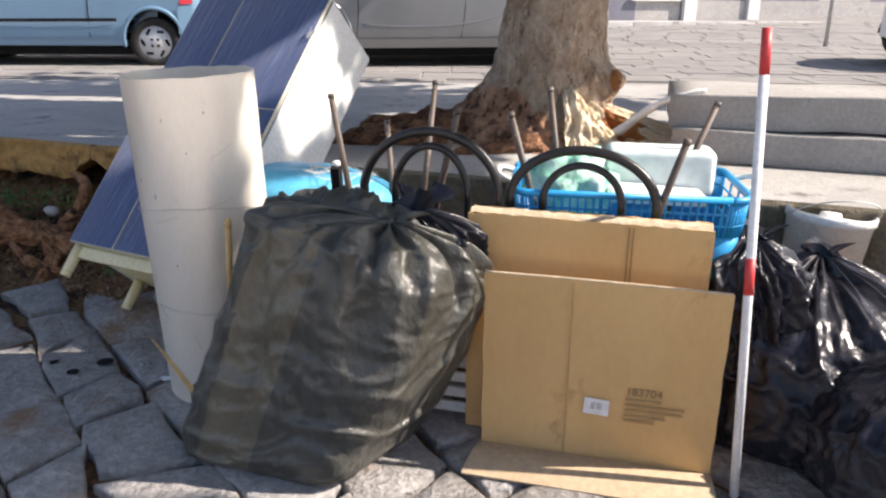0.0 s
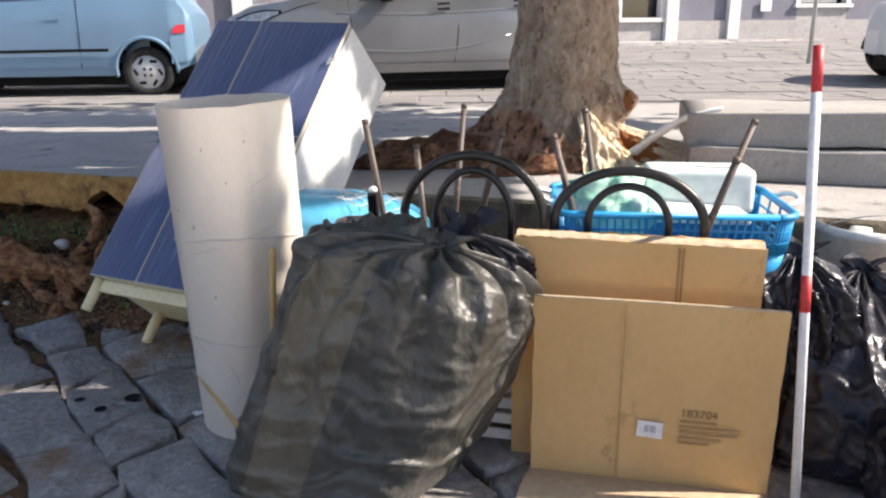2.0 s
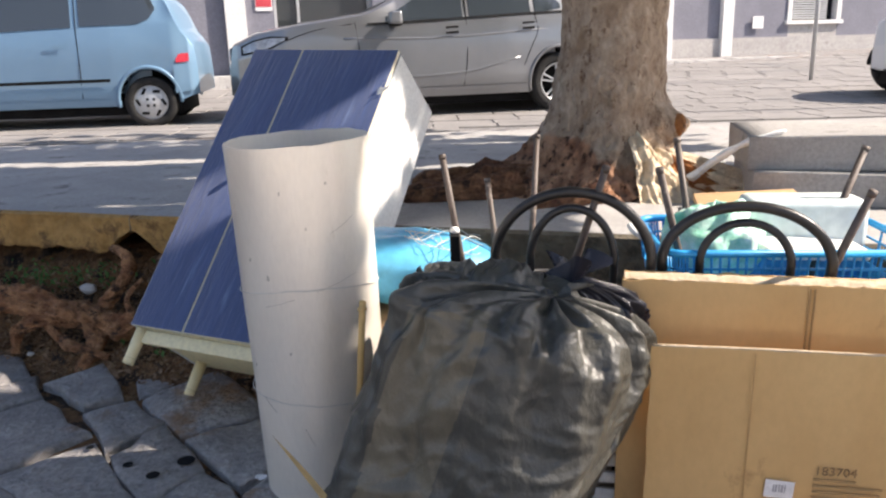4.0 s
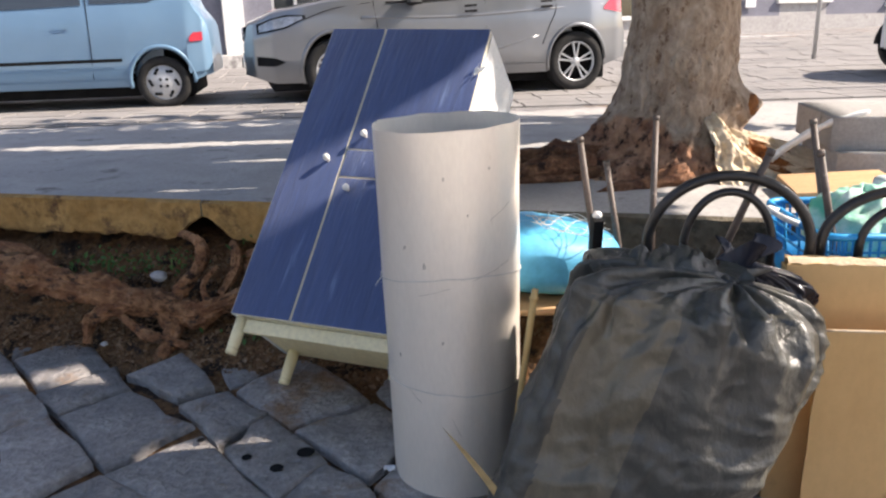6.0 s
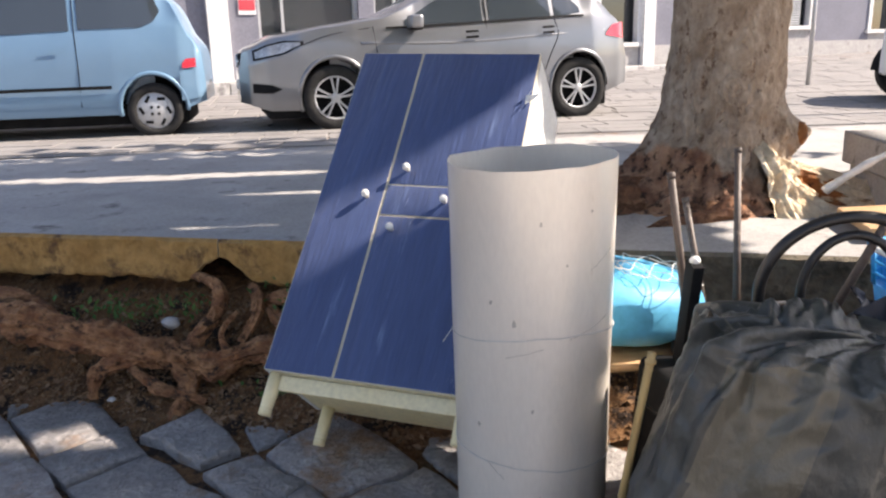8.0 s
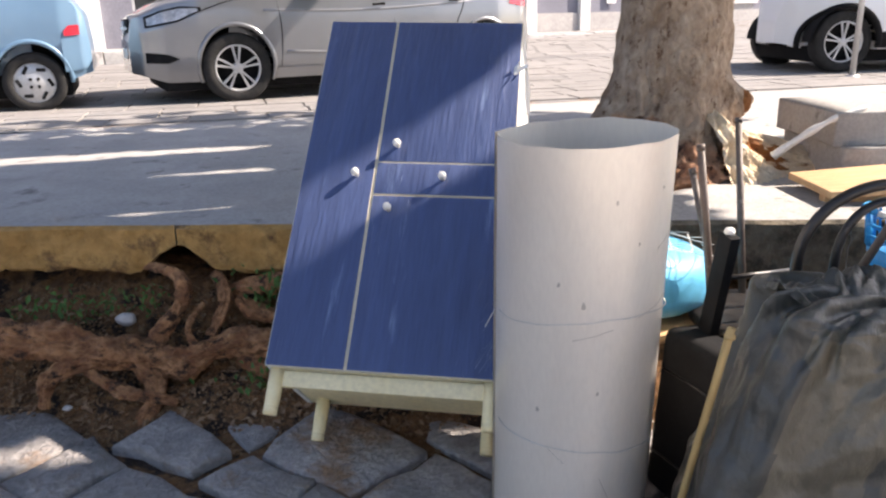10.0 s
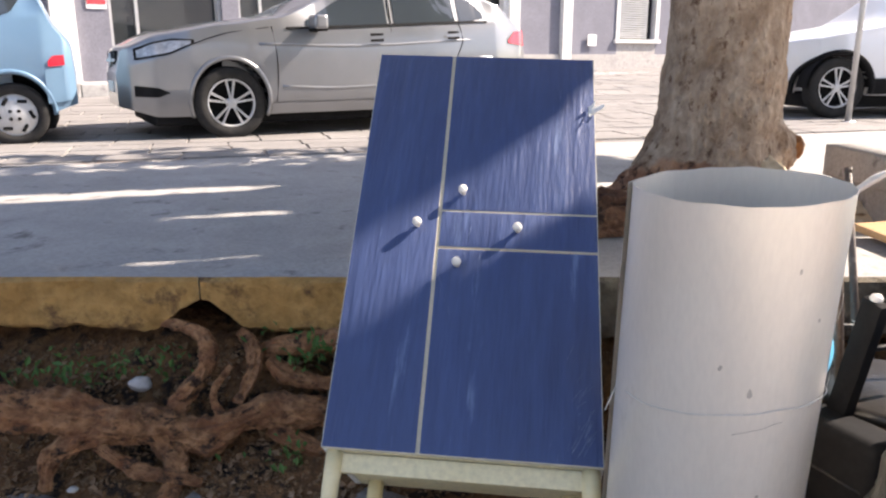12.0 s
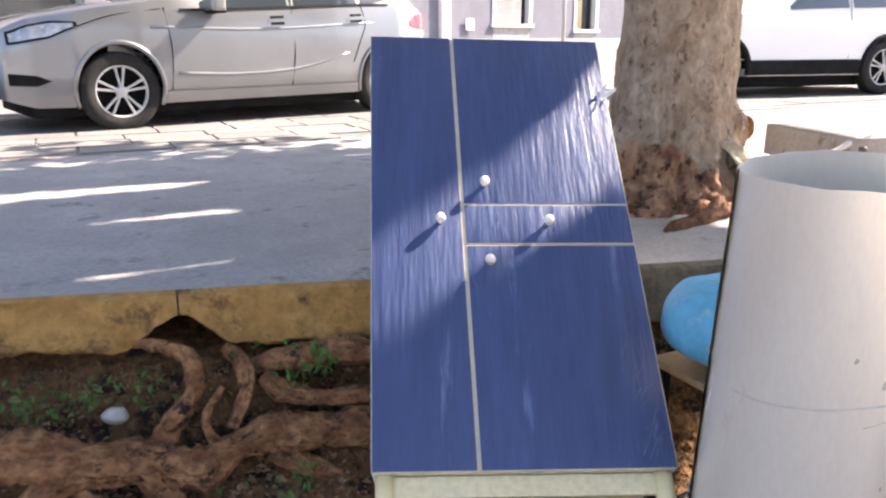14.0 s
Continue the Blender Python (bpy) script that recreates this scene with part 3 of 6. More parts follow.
# ---- rubbish bags ----
def rubbish_bag(name, m, sections, knot, material, label, seed, pleats=17, tuft=0.09, boxy=2.6, crease=0.019, turn=0.0, panel=None, soft=False, lean=0.0):
    """A tied bag: stacked outlines (z, cx, cy, rx, ry) that gather into pleats at the knot, with a flared tuft above."""
    bag = thing(name, m, label, "bag")
    n, steps = (320, 190) if soft else (230, 130)
    keys = sections
    fan = 0.26 if soft else 0.19
    ztop = keys[-1][0]
    rows = []
    for i in range(steps + 1):
        s = i / steps
        # even steps along the outline, then inwards over the shoulder
        q = s * (len(keys) - 1)
        k = min(int(q), len(keys) - 2)
        f = q - k
        p0, p1, p2, p3 = keys[max(k - 1, 0)], keys[k], keys[k + 1], keys[min(k + 2, len(keys) - 1)]
        z, cx, cy, rx, ry = [0.5 * (2 * b + (c - a) * f + (2 * a - 5 * b + 4 * c - d) * f * f + (3 * b - a - 3 * c + d) * f ** 3) for a, b, c, d in zip(p0, p1, p2, p3)]
        row = []
        gather = smooth01((s - (0.42 if soft else 0.52)) / 0.42)
        for j in range(n):
            a = 2 * math.pi * j / n
            ca, sa = math.cos(a), math.sin(a)
            e = boxy + (2 - boxy) * gather
            b = a + turn
            r = (abs(math.cos(b)) ** e + abs(math.sin(b)) ** e) ** (-1 / e)
            w = noise.noise(Vector((ca * 1.7 + seed, sa * 1.7, z * 2.2)))
            v1 = 1 - abs(noise.noise(Vector((ca * 2.4 + seed + z * 0.9, sa * 2.4, z * 1.8)))) * 3.0
            v2 = 1 - abs(noise.noise(Vector((ca * 3.0 - z * 4 + seed, sa * 3.0 + seed, z * 10 + ca * 3)))) * 2.6
            v3 = 1 - abs(noise.noise(Vector((ca * 9 + z * 9, sa * 9 + seed, z * 22)))) * 2.2
            pl = math.sin(a * pleats + 3.0 * noise.noise(Vector((ca * 2, sa * 2, seed))) + 1.5 * noise.noise(Vector((ca * 3, sa * 3 + s * 6, seed))))
            pl = math.copysign(abs(pl) ** 0.7, pl) * gather * (1 - 0.5 * smooth01((s - 0.93) / 0.07)) * (0.65 + 0.6 * noise.noise(Vector((ca * 3, sa * 3, seed + 2))))
            d = crease * (0.9 * w + 1.1 * max(0, v1) ** 2 + (0.9 if material is BAGB else 0.45) * max(0, v2) ** 2 * (1.35 - s) + (0.35 if material is BAGB else 0.15) * max(0, v3) ** 1.5) * smooth01(s / 0.08) * (1 - 0.75 * gather)
            if soft:
                # sharp hanging folds under the neck, cross wrinkles lower down, fine crumple all over
                q = Vector((ca * rx, sa * ry, z))
                warp = Vector((noise.noise(q * 5), noise.noise(q * 5 + Vector((7, 0, 0))), noise.noise(q * 5 + Vector((0, 7, 0)))))
                hang = 1 - 3.2 * abs(noise.noise(Vector((ca * 2.6 + seed, sa * 2.6, z * 0.9)) + 0.25 * warp))
                cross = 1 - 3.0 * abs(noise.noise(Vector((q.x * 3.2 + q.z * 2.0, q.y * 3.2, q.z * 7.5 + seed)) + 0.5 * warp))
                fine = 1 - 2.8 * abs(noise.noise(q * 13 + 1.2 * warp))
                tiny = 1 - 2.4 * abs(noise.noise(q * 29 + 1.5 * warp))
                up = smooth01((z - 0.2) / 0.35)
                d = (0.010 * w + 0.026 * max(0, hang) * up + 0.020 * max(0, cross) * (1 - 0.7 * up) + 0.0055 * max(0, fine) + 0.002 * max(0, tiny)) * smooth01(s / 0.06) * (1 - 0.8 * smooth01((s - 0.62) / 0.3))
            x, y = cx + (rx * r + d) * ca * (1 + fan * pl), cy + (ry * r + d) * sa * (1 + fan * pl)
            tip = lean * (x - 0.063) * smooth01((z - 0.3) / 0.38)
            row.append((x, y, max(0.002, z - tip + 0.016 * gather * pl + 0.5 * d * (s > 0.05))))
        rows.append(row)
    skin = grid_bm(rows, close=True, cap=True)
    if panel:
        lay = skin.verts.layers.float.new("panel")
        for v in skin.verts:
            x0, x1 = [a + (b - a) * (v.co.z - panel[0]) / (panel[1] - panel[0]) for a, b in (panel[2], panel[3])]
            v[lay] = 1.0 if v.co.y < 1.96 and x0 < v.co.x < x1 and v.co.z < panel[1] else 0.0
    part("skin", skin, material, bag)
    kx, ky, kz = knot
    rows = []
    for i in range(9):
        t = i / 8
        rad = 0.018 + 0.05 * t ** 1.6
        rows.append([(kx + rad * (1 + 0.45 * math.sin(a * 5 + 2 * t)) * math.cos(a) + 0.02 * t, ky + rad * (0.6 + 0.35 * math.sin(a * 4 + 1)) * math.sin(a) + 0.03 * t, kz - 0.012 + tuft * t * (0.8 + 0.35 * math.sin(a * 3 + seed))) for a in [2 * math.pi * j / 36 for j in range(36)]])
    part("knotted_end", grid_bm(rows, close=True), material, bag)
    part("tie", lathe_bm([(0.014 + 0.008 * math.cos(b), 0.008 * math.sin(b)) for b in [2 * math.pi * k / 10 for k in range(11)]], 18, at(kx, ky, kz) @ pose(0, 0, 0, 14, 9)), material, bag)
    return bag


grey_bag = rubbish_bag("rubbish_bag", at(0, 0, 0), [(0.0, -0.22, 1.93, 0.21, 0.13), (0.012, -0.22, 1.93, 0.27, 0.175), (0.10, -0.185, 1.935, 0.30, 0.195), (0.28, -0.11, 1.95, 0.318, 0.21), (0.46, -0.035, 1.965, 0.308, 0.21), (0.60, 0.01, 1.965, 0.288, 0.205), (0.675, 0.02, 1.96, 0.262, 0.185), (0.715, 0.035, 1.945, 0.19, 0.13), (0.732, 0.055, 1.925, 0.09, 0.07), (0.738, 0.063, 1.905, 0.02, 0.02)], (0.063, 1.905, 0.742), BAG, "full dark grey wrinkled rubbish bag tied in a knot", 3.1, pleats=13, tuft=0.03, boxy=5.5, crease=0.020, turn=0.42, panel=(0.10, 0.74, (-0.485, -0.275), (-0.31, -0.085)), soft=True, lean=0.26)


def gathered_end(bag):
    """The loose end of the bag's neck, folded back in a crumpled fan behind the knot."""
    rows = []
    for i in range(25):
        s = i / 24
        row = []
        for k in range(61):
            f = k / 60
            x = 0.065 - 0.33 * f + 0.02 * noise.noise(Vector((f * 5, s * 3, 1)))
            bulge = 0.05 * math.sin(math.pi * min(1, f * 1.15 + 0.08)) ** 0.7
            fold = 0.022 * (1 - 2.6 * abs(noise.noise(Vector((f * 7 + s * 1.5, s * 2, 4))))) + 0.010 * (1 - 2.4 * abs(noise.noise(Vector((f * 17, s * 5, 8)))))
            row.append((x, 1.90 + 0.14 * s + 0.5 * fold, 0.722 + 0.045 * f + bulge * math.sin(math.pi * s) ** 0.8 + fold * math.sin(math.pi * s) ** 0.5))
        rows.append(row)
    part("gathered_end", grid_bm(rows), BAG, bag, "crumpled loose end behind the knot")


gathered_end(grey_bag)
rubbish_bag("rubbish_bag", at(0, 0, 0), [(0.375, 0.19, 2.20, 0.06, 0.05), (0.385, 0.19, 2.20, 0.09, 0.07), (0.46, 0.19, 2.17, 0.115, 0.09), (0.56, 0.19, 2.11, 0.125, 0.10), (0.65, 0.195, 2.06, 0.12, 0.085), (0.70, 0.185, 2.03, 0.09, 0.06), (0.73, 0.15, 2.01, 0.045, 0.035), (0.745, 0.13, 2.0, 0.016, 0.016)], (0.128, 1.998, 0.745), BAGB, "small black rubbish bag squeezed behind the grey one", 6.4, tuft=0.075)
rubbish_bag("rubbish_bag", at(0, 0, 0), [(0.0, 1.42, 2.15, 0.26, 0.22), (0.012, 1.42, 2.15, 0.33, 0.27), (0.10, 1.42, 2.15, 0.36, 0.31), (0.25, 1.42, 2.17, 0.36, 0.32), (0.36, 1.41, 2.2, 0.32, 0.28), (0.44, 1.41, 2.23, 0.25, 0.22), (0.49, 1.41, 2.26, 0.16, 0.14), (0.525, 1.41, 2.28, 0.07, 0.07), (0.545, 1.415, 2.29, 0.02, 0.02)], (1.415, 2.29, 0.545), BAGB, "shiny black rubbish bag, tied, beside the pole", 8.3, tuft=0.045)
rubbish_bag("rubbish_bag", at(0, 0, 0), [(0.0, 1.17, 2.12, 0.10, 0.08), (0.015, 1.17, 2.12, 0.13, 0.11), (0.25, 1.17, 2.12, 0.14, 0.12), (0.45, 1.16, 2.12, 0.13, 0.11), (0.56, 1.15, 2.13, 0.10, 0.085), (0.61, 1.145, 2.14, 0.05, 0.045), (0.635, 1.14, 2.15, 0.015, 0.015)], (1.14, 2.15, 0.635), BAGB, "narrow crumpled black rubbish bag behind the pole", 2.2, tuft=0.05, crease=0.03)
rubbish_bag("rubbish_bag", at(0, 0, 0), [(0.0, 1.56, 1.76, 0.2, 0.17), (0.012, 1.56, 1.76, 0.26, 0.22), (0.10, 1.56, 1.76, 0.30, 0.25), (0.22, 1.56, 1.77, 0.30, 0.25), (0.32, 1.57, 1.78, 0.24, 0.21), (0.38, 1.57, 1.78, 0.15, 0.13), (0.41, 1.57, 1.78, 0.06, 0.06), (0.435, 1.57, 1.78, 0.02, 0.02)], (1.57, 1.78, 0.435), BAGB, "low black rubbish bag in front of another bag", 5.7)


# ---- cardboard ----
def board_bm(w, h, thick, bow, seed, cut=0.0):
    """An upright sheet of corrugated board with a slight bow and ragged upper edge."""
    bm = bmesh.new()
    nx, nz = 36, 30
    front, rear = [], []
    for i in range(nz + 1):
        t = i / nz
        fr, re = [], []
        for k in range(nx + 1):
            s = k / nx
            y = bow * math.sin(math.pi * s) * t + 0.004 * noise.noise(Vector((s * 3, t * 3, seed)))
            z = h * t + (cut * noise.noise(Vector((s * 14, 0, seed))) if i == nz else 0)
            x = w * (s - 0.5) + 0.003 * noise.noise(Vector((t * 6, s * 2, seed + 4)))
            fr.append((x, y, z))
            re.append((x, y + thick, z))
        front.append(fr)
        rear.append(re)
    grid_bm(front + rear[::-1] + front[:1], bm=bm)
    bmesh.ops.remove_doubles(bm, verts=bm.verts, dist=0.00001)
    for side in (0, -1):
        f = [r[side] for r in front]
        b = [r[side] for r in rear]
        grid_bm([f, b], bm=bm)
    return bm


def text_part(txt, size, m, material, parent, name="printed_text"):
    cu = bpy.data.curves.new(name, "FONT")
    cu.body, cu.size, cu.extrude = txt, size, 0.0004
    tmp = bpy.data.objects.new(name, cu)
    scene.collection.objects.link(tmp)
    me = bpy.data.meshes.new_from_object(tmp.evaluated_get(bpy.context.evaluated_depsgraph_get()))
    bpy.data.objects.remove(tmp)
    me.materials.clear()
    me.materials.append(material)
    ob = new(name, me)
    ob.parent = parent
    ob.matrix_basis = m
    return ob


BOX_YAW = -11.3
front = thing("cardboard_sheet", pose(0.668, 1.905, 0.0, 2.2, 0, BOX_YAW), "flat brown cardboard sheet with a white label, propped upright", "cardboard")
sharp(part("panel", board_bm(0.675, 0.582, 0.006, 0.006, 2, 0.004), CARD, front))
bm = bmesh.new()
grid_bm([[(0.675 * (s - 0.5) * (1 + 0.05 * t) - 0.008 * t, -0.17 * t, 0.012 + 0.02 * math.sin(math.pi * t) + th) for s in [k / 12 for k in range(13)]] for th, t in [(0, 0), (0, 0.25), (0, 0.5), (0, 0.75), (0, 1), (0.006, 1), (0.006, 0.75), (0.006, 0.5), (0.006, 0.25), (0.006, 0)]], bm=bm)
sharp(part("flap", bm, CARDPALE, front, "paler inner face of the folded flap"))
part("crease", box_bm(0.0022, 0.002, 0.57, at(-0.085, -0.0012, 0.29)), CARDSCUFF, front, smooth=False)
part("torn_edge", sweep_bm([(-0.335 + 0.67 * k / 30, 0.004 + 0.006 * math.sin(math.pi * k / 30), 0.583 + 0.003 * noise.noise(Vector((k, 0, 0)))) for k in range(31)], 0.0045, 6), CARDEDGE, front, "pale torn edge")
label = part("paper_label", box_bm(0.072, 0.001, 0.052, at(0.002, -0.0045, 0.195) @ pose(0, 0, 0, 0, 3, 0)), PAPER, front, "white paper label", smooth=False)
for k, (w, x) in enumerate(((0.003, -0.014), (0.005, -0.008), (0.003, 0.0), (0.006, 0.007), (0.003, 0.014))):
    part("label_bar", box_bm(w, 0.001, 0.022, at(0.002 + x, -0.0056, 0.198) @ pose(0, 0, 0, 0, 3, 0)), GREYINK, label, smooth=False)
text_part("183704", 0.034, at(0.082, -0.004, 0.247) @ pose(0, 0, 0, 90, 0, 0), INK, front)
for k, w in enumerate((0.10, 0.165, 0.16, 0.115, 0.085)):
    part("print_bar", box_bm(w, 0.001, 0.007, at(0.082 + w / 2, -0.0038, 0.232 - 0.0175 * k)), INKBAR, front, smooth=False)

rear = thing("flattened_carton", pose(0.622, 2.01, 0.0, 1.5, 0, BOX_YAW - 1), "flattened brown carton standing behind the cardboard sheet", "cardboard")
sharp(part("panel", board_bm(0.69, 0.726, 0.006, 0.003, 9, 0.006), CARD, rear))
sharp(part("rear_panel", board_bm(0.68, 0.735, 0.006, -0.003, 11, 0.006), CARD, rear)).matrix_basis = at(0, 0.05, 0)
bm = bmesh.new()
grid_bm([[(-0.34 + 0.68 * k / 34, 0.004 + 0.052 * t, 0.727 + 0.010 * math.sin(math.pi * t) + 0.007 * noise.noise(Vector((k * 0.7, t * 5, 3)))) for k in range(35)] for t in [i / 6 for i in range(7)]], bm=bm)
part("folded_top", bm, CARDEDGE, rear, "scuffed folded top edge")
for x in (0.118, 0.130):
    part("fold_line", box_bm(0.004, 0.003, 0.715, at(x, -0.0015, 0.362)), INKBAR, rear, smooth=False)
part("side_fold", box_bm(0.006, 0.055, 0.71, at(-0.343, 0.028, 0.36), 0.002), CARD, rear)
bm = bmesh.new()
sweep_bm([(-0.325 + 0.012 * math.cos(a), -0.003, 0.395 + 0.014 * math.sin(a)) for a in [0.5 + 5.2 * k / 20 for k in range(21)]], 0.0018, 6, bm=bm)
part("printed_mark", bm, INK, rear)


# ---- chairs stacked seat on seat ----
def upright_chair(x, y, yaw, hh, tilt):
    """Bentwood-style tube chair seen from its back: two hoops, a round seat, four legs."""
    c = thing("bentwood_chair", pose(x, y, 0, tilt, 0, yaw), "black round-hooped chair with a worn tubular back", "chair", "stacked chairs")
    outer = [(-0.19, 0.06, 0.46), (-0.206, 0.02, 0.62), (-0.214, 0.0, 0.75)] + [(-0.214 * math.cos(a), 0.0, 0.75 + (hh - 0.75) * math.sin(a)) for a in [math.pi * k / 14 for k in range(1, 14)]] + [(0.214, 0.0, 0.75), (0.206, 0.02, 0.62), (0.19, 0.06, 0.46)]
    part("outer_hoop", sweep_bm(curve_pts(outer, 3), 0.0145, 12), TUBESTEEL, c)
    ih = hh - 0.045
    inner = [(-0.10, 0.06, 0.46), (-0.112, 0.02, 0.62), (-0.115, 0.004, 0.75)] + [(-0.115 * math.cos(a), 0.004, 0.75 + (ih - 0.75) * math.sin(a)) for a in [math.pi * k / 12 for k in range(1, 12)]] + [(0.115, 0.004, 0.75), (0.112, 0.02, 0.62), (0.10, 0.06, 0.46)]
    part("inner_hoop", sweep_bm(curve_pts(inner, 3), 0.0115, 12), TUBESTEEL, c, "inner hoop rubbed brown")
    part("seat", lathe_bm([(0, 0.435), (0.19, 0.435), (0.205, 0.445), (0.205, 0.46), (0.19, 0.468), (0, 0.462)], 40, at(0, 0.24, 0)), TUBESTEEL, c)
    for sx, sy in ((-1, 0.07), (1, 0.07), (-1, 0.40), (1, 0.40)):
        part("leg", sweep_bm([(0.17 * sx, sy, 0.44), (0.195 * sx, sy + (0.03 if sy > 0.2 else -0.03), 0.0)], [0.014, 0.011], 10), LEGSTEEL, c)
    part("leg_ring", lathe_bm([(0.155 + 0.008 * math.cos(b), 0.20 + 0.008 * math.sin(b)) for b in [2 * math.pi * k / 8 for k in range(9)]], 32, at(0, 0.235, 0)), TUBESTEEL, c)


def upturned_chair(cx, cy, tops, label):
    """The chair laid seat down on another, its legs in the air."""
    c = thing("bentwood_chair", at(cx, cy, 0), label, "chair", "stacked chairs")
    part("seat", lathe_bm([(0, 0.515), (0.19, 0.515), (0.205, 0.505), (0.205, 0.49), (0.19, 0.474), (0, 0.474)], 40), TUBESTEEL, c)
    for x, y, z in tops:
        d = Vector((x - cx, y - cy, 0))
        d = d.normalized() * min(0.16, d.length * 0.7)
        f = Vector((x - cx, y - cy, z))
        s = Vector((d.x, d.y, 0.50))
        leg = part("leg", sweep_bm([s, s.lerp(f, 0.5), f], [0.0115, 0.011, 0.010], 10), LEGSTEEL, c)
        e = (f - s).normalized()
        part("foot_cap", sweep_bm([f - e * 0.012, f + e * 0.003], 0.0115, 10), LEGSTEEL, leg)


upright_chair(0.162, 2.17, -11, 0.945, 0)
upright_chair(0.612, 2.09, -14, 0.910, 0)
upturned_chair(0.05, 2.45, ((-0.193, 2.453, 1.015), (-0.041, 2.733, 0.89), (0.136, 2.778, 1.03), (0.243, 2.135, 1.015)), "brown chair upturned on another, legs in the air")
upturned_chair(0.70, 2.27, ((0.398, 2.184, 1.0), (0.539, 2.51, 1.04), (1.057, 2.376, 1.017), (0.872, 1.985, 0.962)), "brown chair upturned on another, splayed legs in the air")


def padded_chair():
    c = thing("padded_chair", at(-0.29, 2.66, 0), "low black-framed chair with a plywood seat beside the tube", "chair")
    part("seat", box_bm(0.46, 0.42, 0.02, at(0, 0, 0.46), 0.008), PLYWOOD, c, "bare plywood seat")
    for sx, sy in ((-0.2, -0.18), (0.2, -0.18), (-0.2, 0.18), (0.2, 0.18)):
        part("leg", box_bm(0.03, 0.03, 0.45, at(sx, sy, 0.225), 0.004), TRIM, c)
    sharp(part("back_post", box_bm(0.030, 0.058, 0.76, at(0.135, -0.245, 0.43) @ pose(0, 0, 0, 12.5, -1, 0), 0.007), TRIM, c))
    part("post_cap", lathe_bm([(0, -0.008), (0.013, -0.006), (0.0145, 0.004), (0.010, 0.012), (0, 0.014)], 14, at(0.130, -0.322, 0.803)), WHITEP, c, "white post cap")
    part("rail", sweep_bm([(0.12, -0.28, 0.66), (0.42, -0.25, 0.65)], 0.008, 8), TUBESTEEL, c)


padded_chair()

# invented black block: fills the dark gap and shades the tube's lower side
pad = thing("floor_cushion", pose(-0.215, 2.335, 0.0, 0, 4, 8), "black padded block standing in for a dark mass, shading the tube", "cushion")
part("cover", box_bm(0.13, 0.26, 0.50, at(0, 0, 0.25), 0.045, 5), TRIM, pad)
for dz in (0.12, 0.38):
    part("seam", sweep_bm([(-0.067, -0.10, dz), (-0.0672, 0.0, dz + 0.004), (-0.067, 0.10, dz)], 0.003, 6), TUBESTEEL, pad)
part("base_board", box_bm(0.014, 0.22, 0.46, at(0.070, 0, 0.25), 0.004), PLYWOOD, pad, "bare board on the added block")

cushion = thing("seat_cushion", pose(-0.31, 2.68, 0.485, 0, 7, 0), "puffy sky-blue vinyl seat cushion tied with string", "cushion")
rows = []
for i in range(25):
    b = -math.pi / 2 + math.pi * i / 24
    rows.append([(0.305 * math.copysign(abs(math.cos(b)) ** 0.6, 1) * math.cos(a) * (1 + 0.03 * noise.noise(Vector((math.cos(a) * 2, math.sin(a) * 2, b)))), 0.225 * abs(math.cos(b)) ** 0.6 * math.sin(a), 0.115 + 0.113 * math.copysign(abs(math.sin(b)) ** 0.8, b) + 0.008 * noise.noise(Vector((math.cos(a) * 3, math.sin(a) * 3, b * 2)))) for a in [2 * math.pi * k / 56 for k in range(56)]])
part("pad", grid_bm(rows, close=True), SKYBLUE, cushion)
for k in range(6):
    r = random.Random(20 + k)
    p = [(0.0 + 0.25 * (i / 8 - 0.2) + 0.02 * r.random(), -0.14 + 0.10 * math.sin(i * 0.7 + k) + 0.02 * k, 0.232 + 0.02 * r.random()) for i in range(9)]
    part("string", sweep_bm(curve_pts(p, 3), 0.0014, 5), STRING, cushion, "loose string")

stick = thing("bamboo_stick", at(-0.42, 1.95, 0), "thin yellow bamboo stick leaning between tube and bag", "stick")
part("cane", sweep_bm(curve_pts([(-0.05, 0.10, 0.0), (-0.02, 0.06, 0.3), (0.02, 0.0, 0.72)], 6), [0.009] * 13, 10), BAMBOO, stick)
part("node", lathe_bm([(0.0, -0.004), (0.012, -0.003), (0.012, 0.004), (0, 0.005)], 12, at(0.018, 0.0, 0.70)), BAMBOO, stick)
part("reed_leaf", grid_bm([[(-0.24 + 0.28 * t - w * 0.012 * math.sin(math.pi * t), -0.06 - 0.05 * t, 0.52 - 0.44 * t + 0.03 * math.sin(3 * t))for w in (-1, 1)] for t in [k / 12 for k in range(13)]]), DRYGRASS, stick, "dry reed leaf").matrix_basis = at(0.02, -0.02, -0.12)


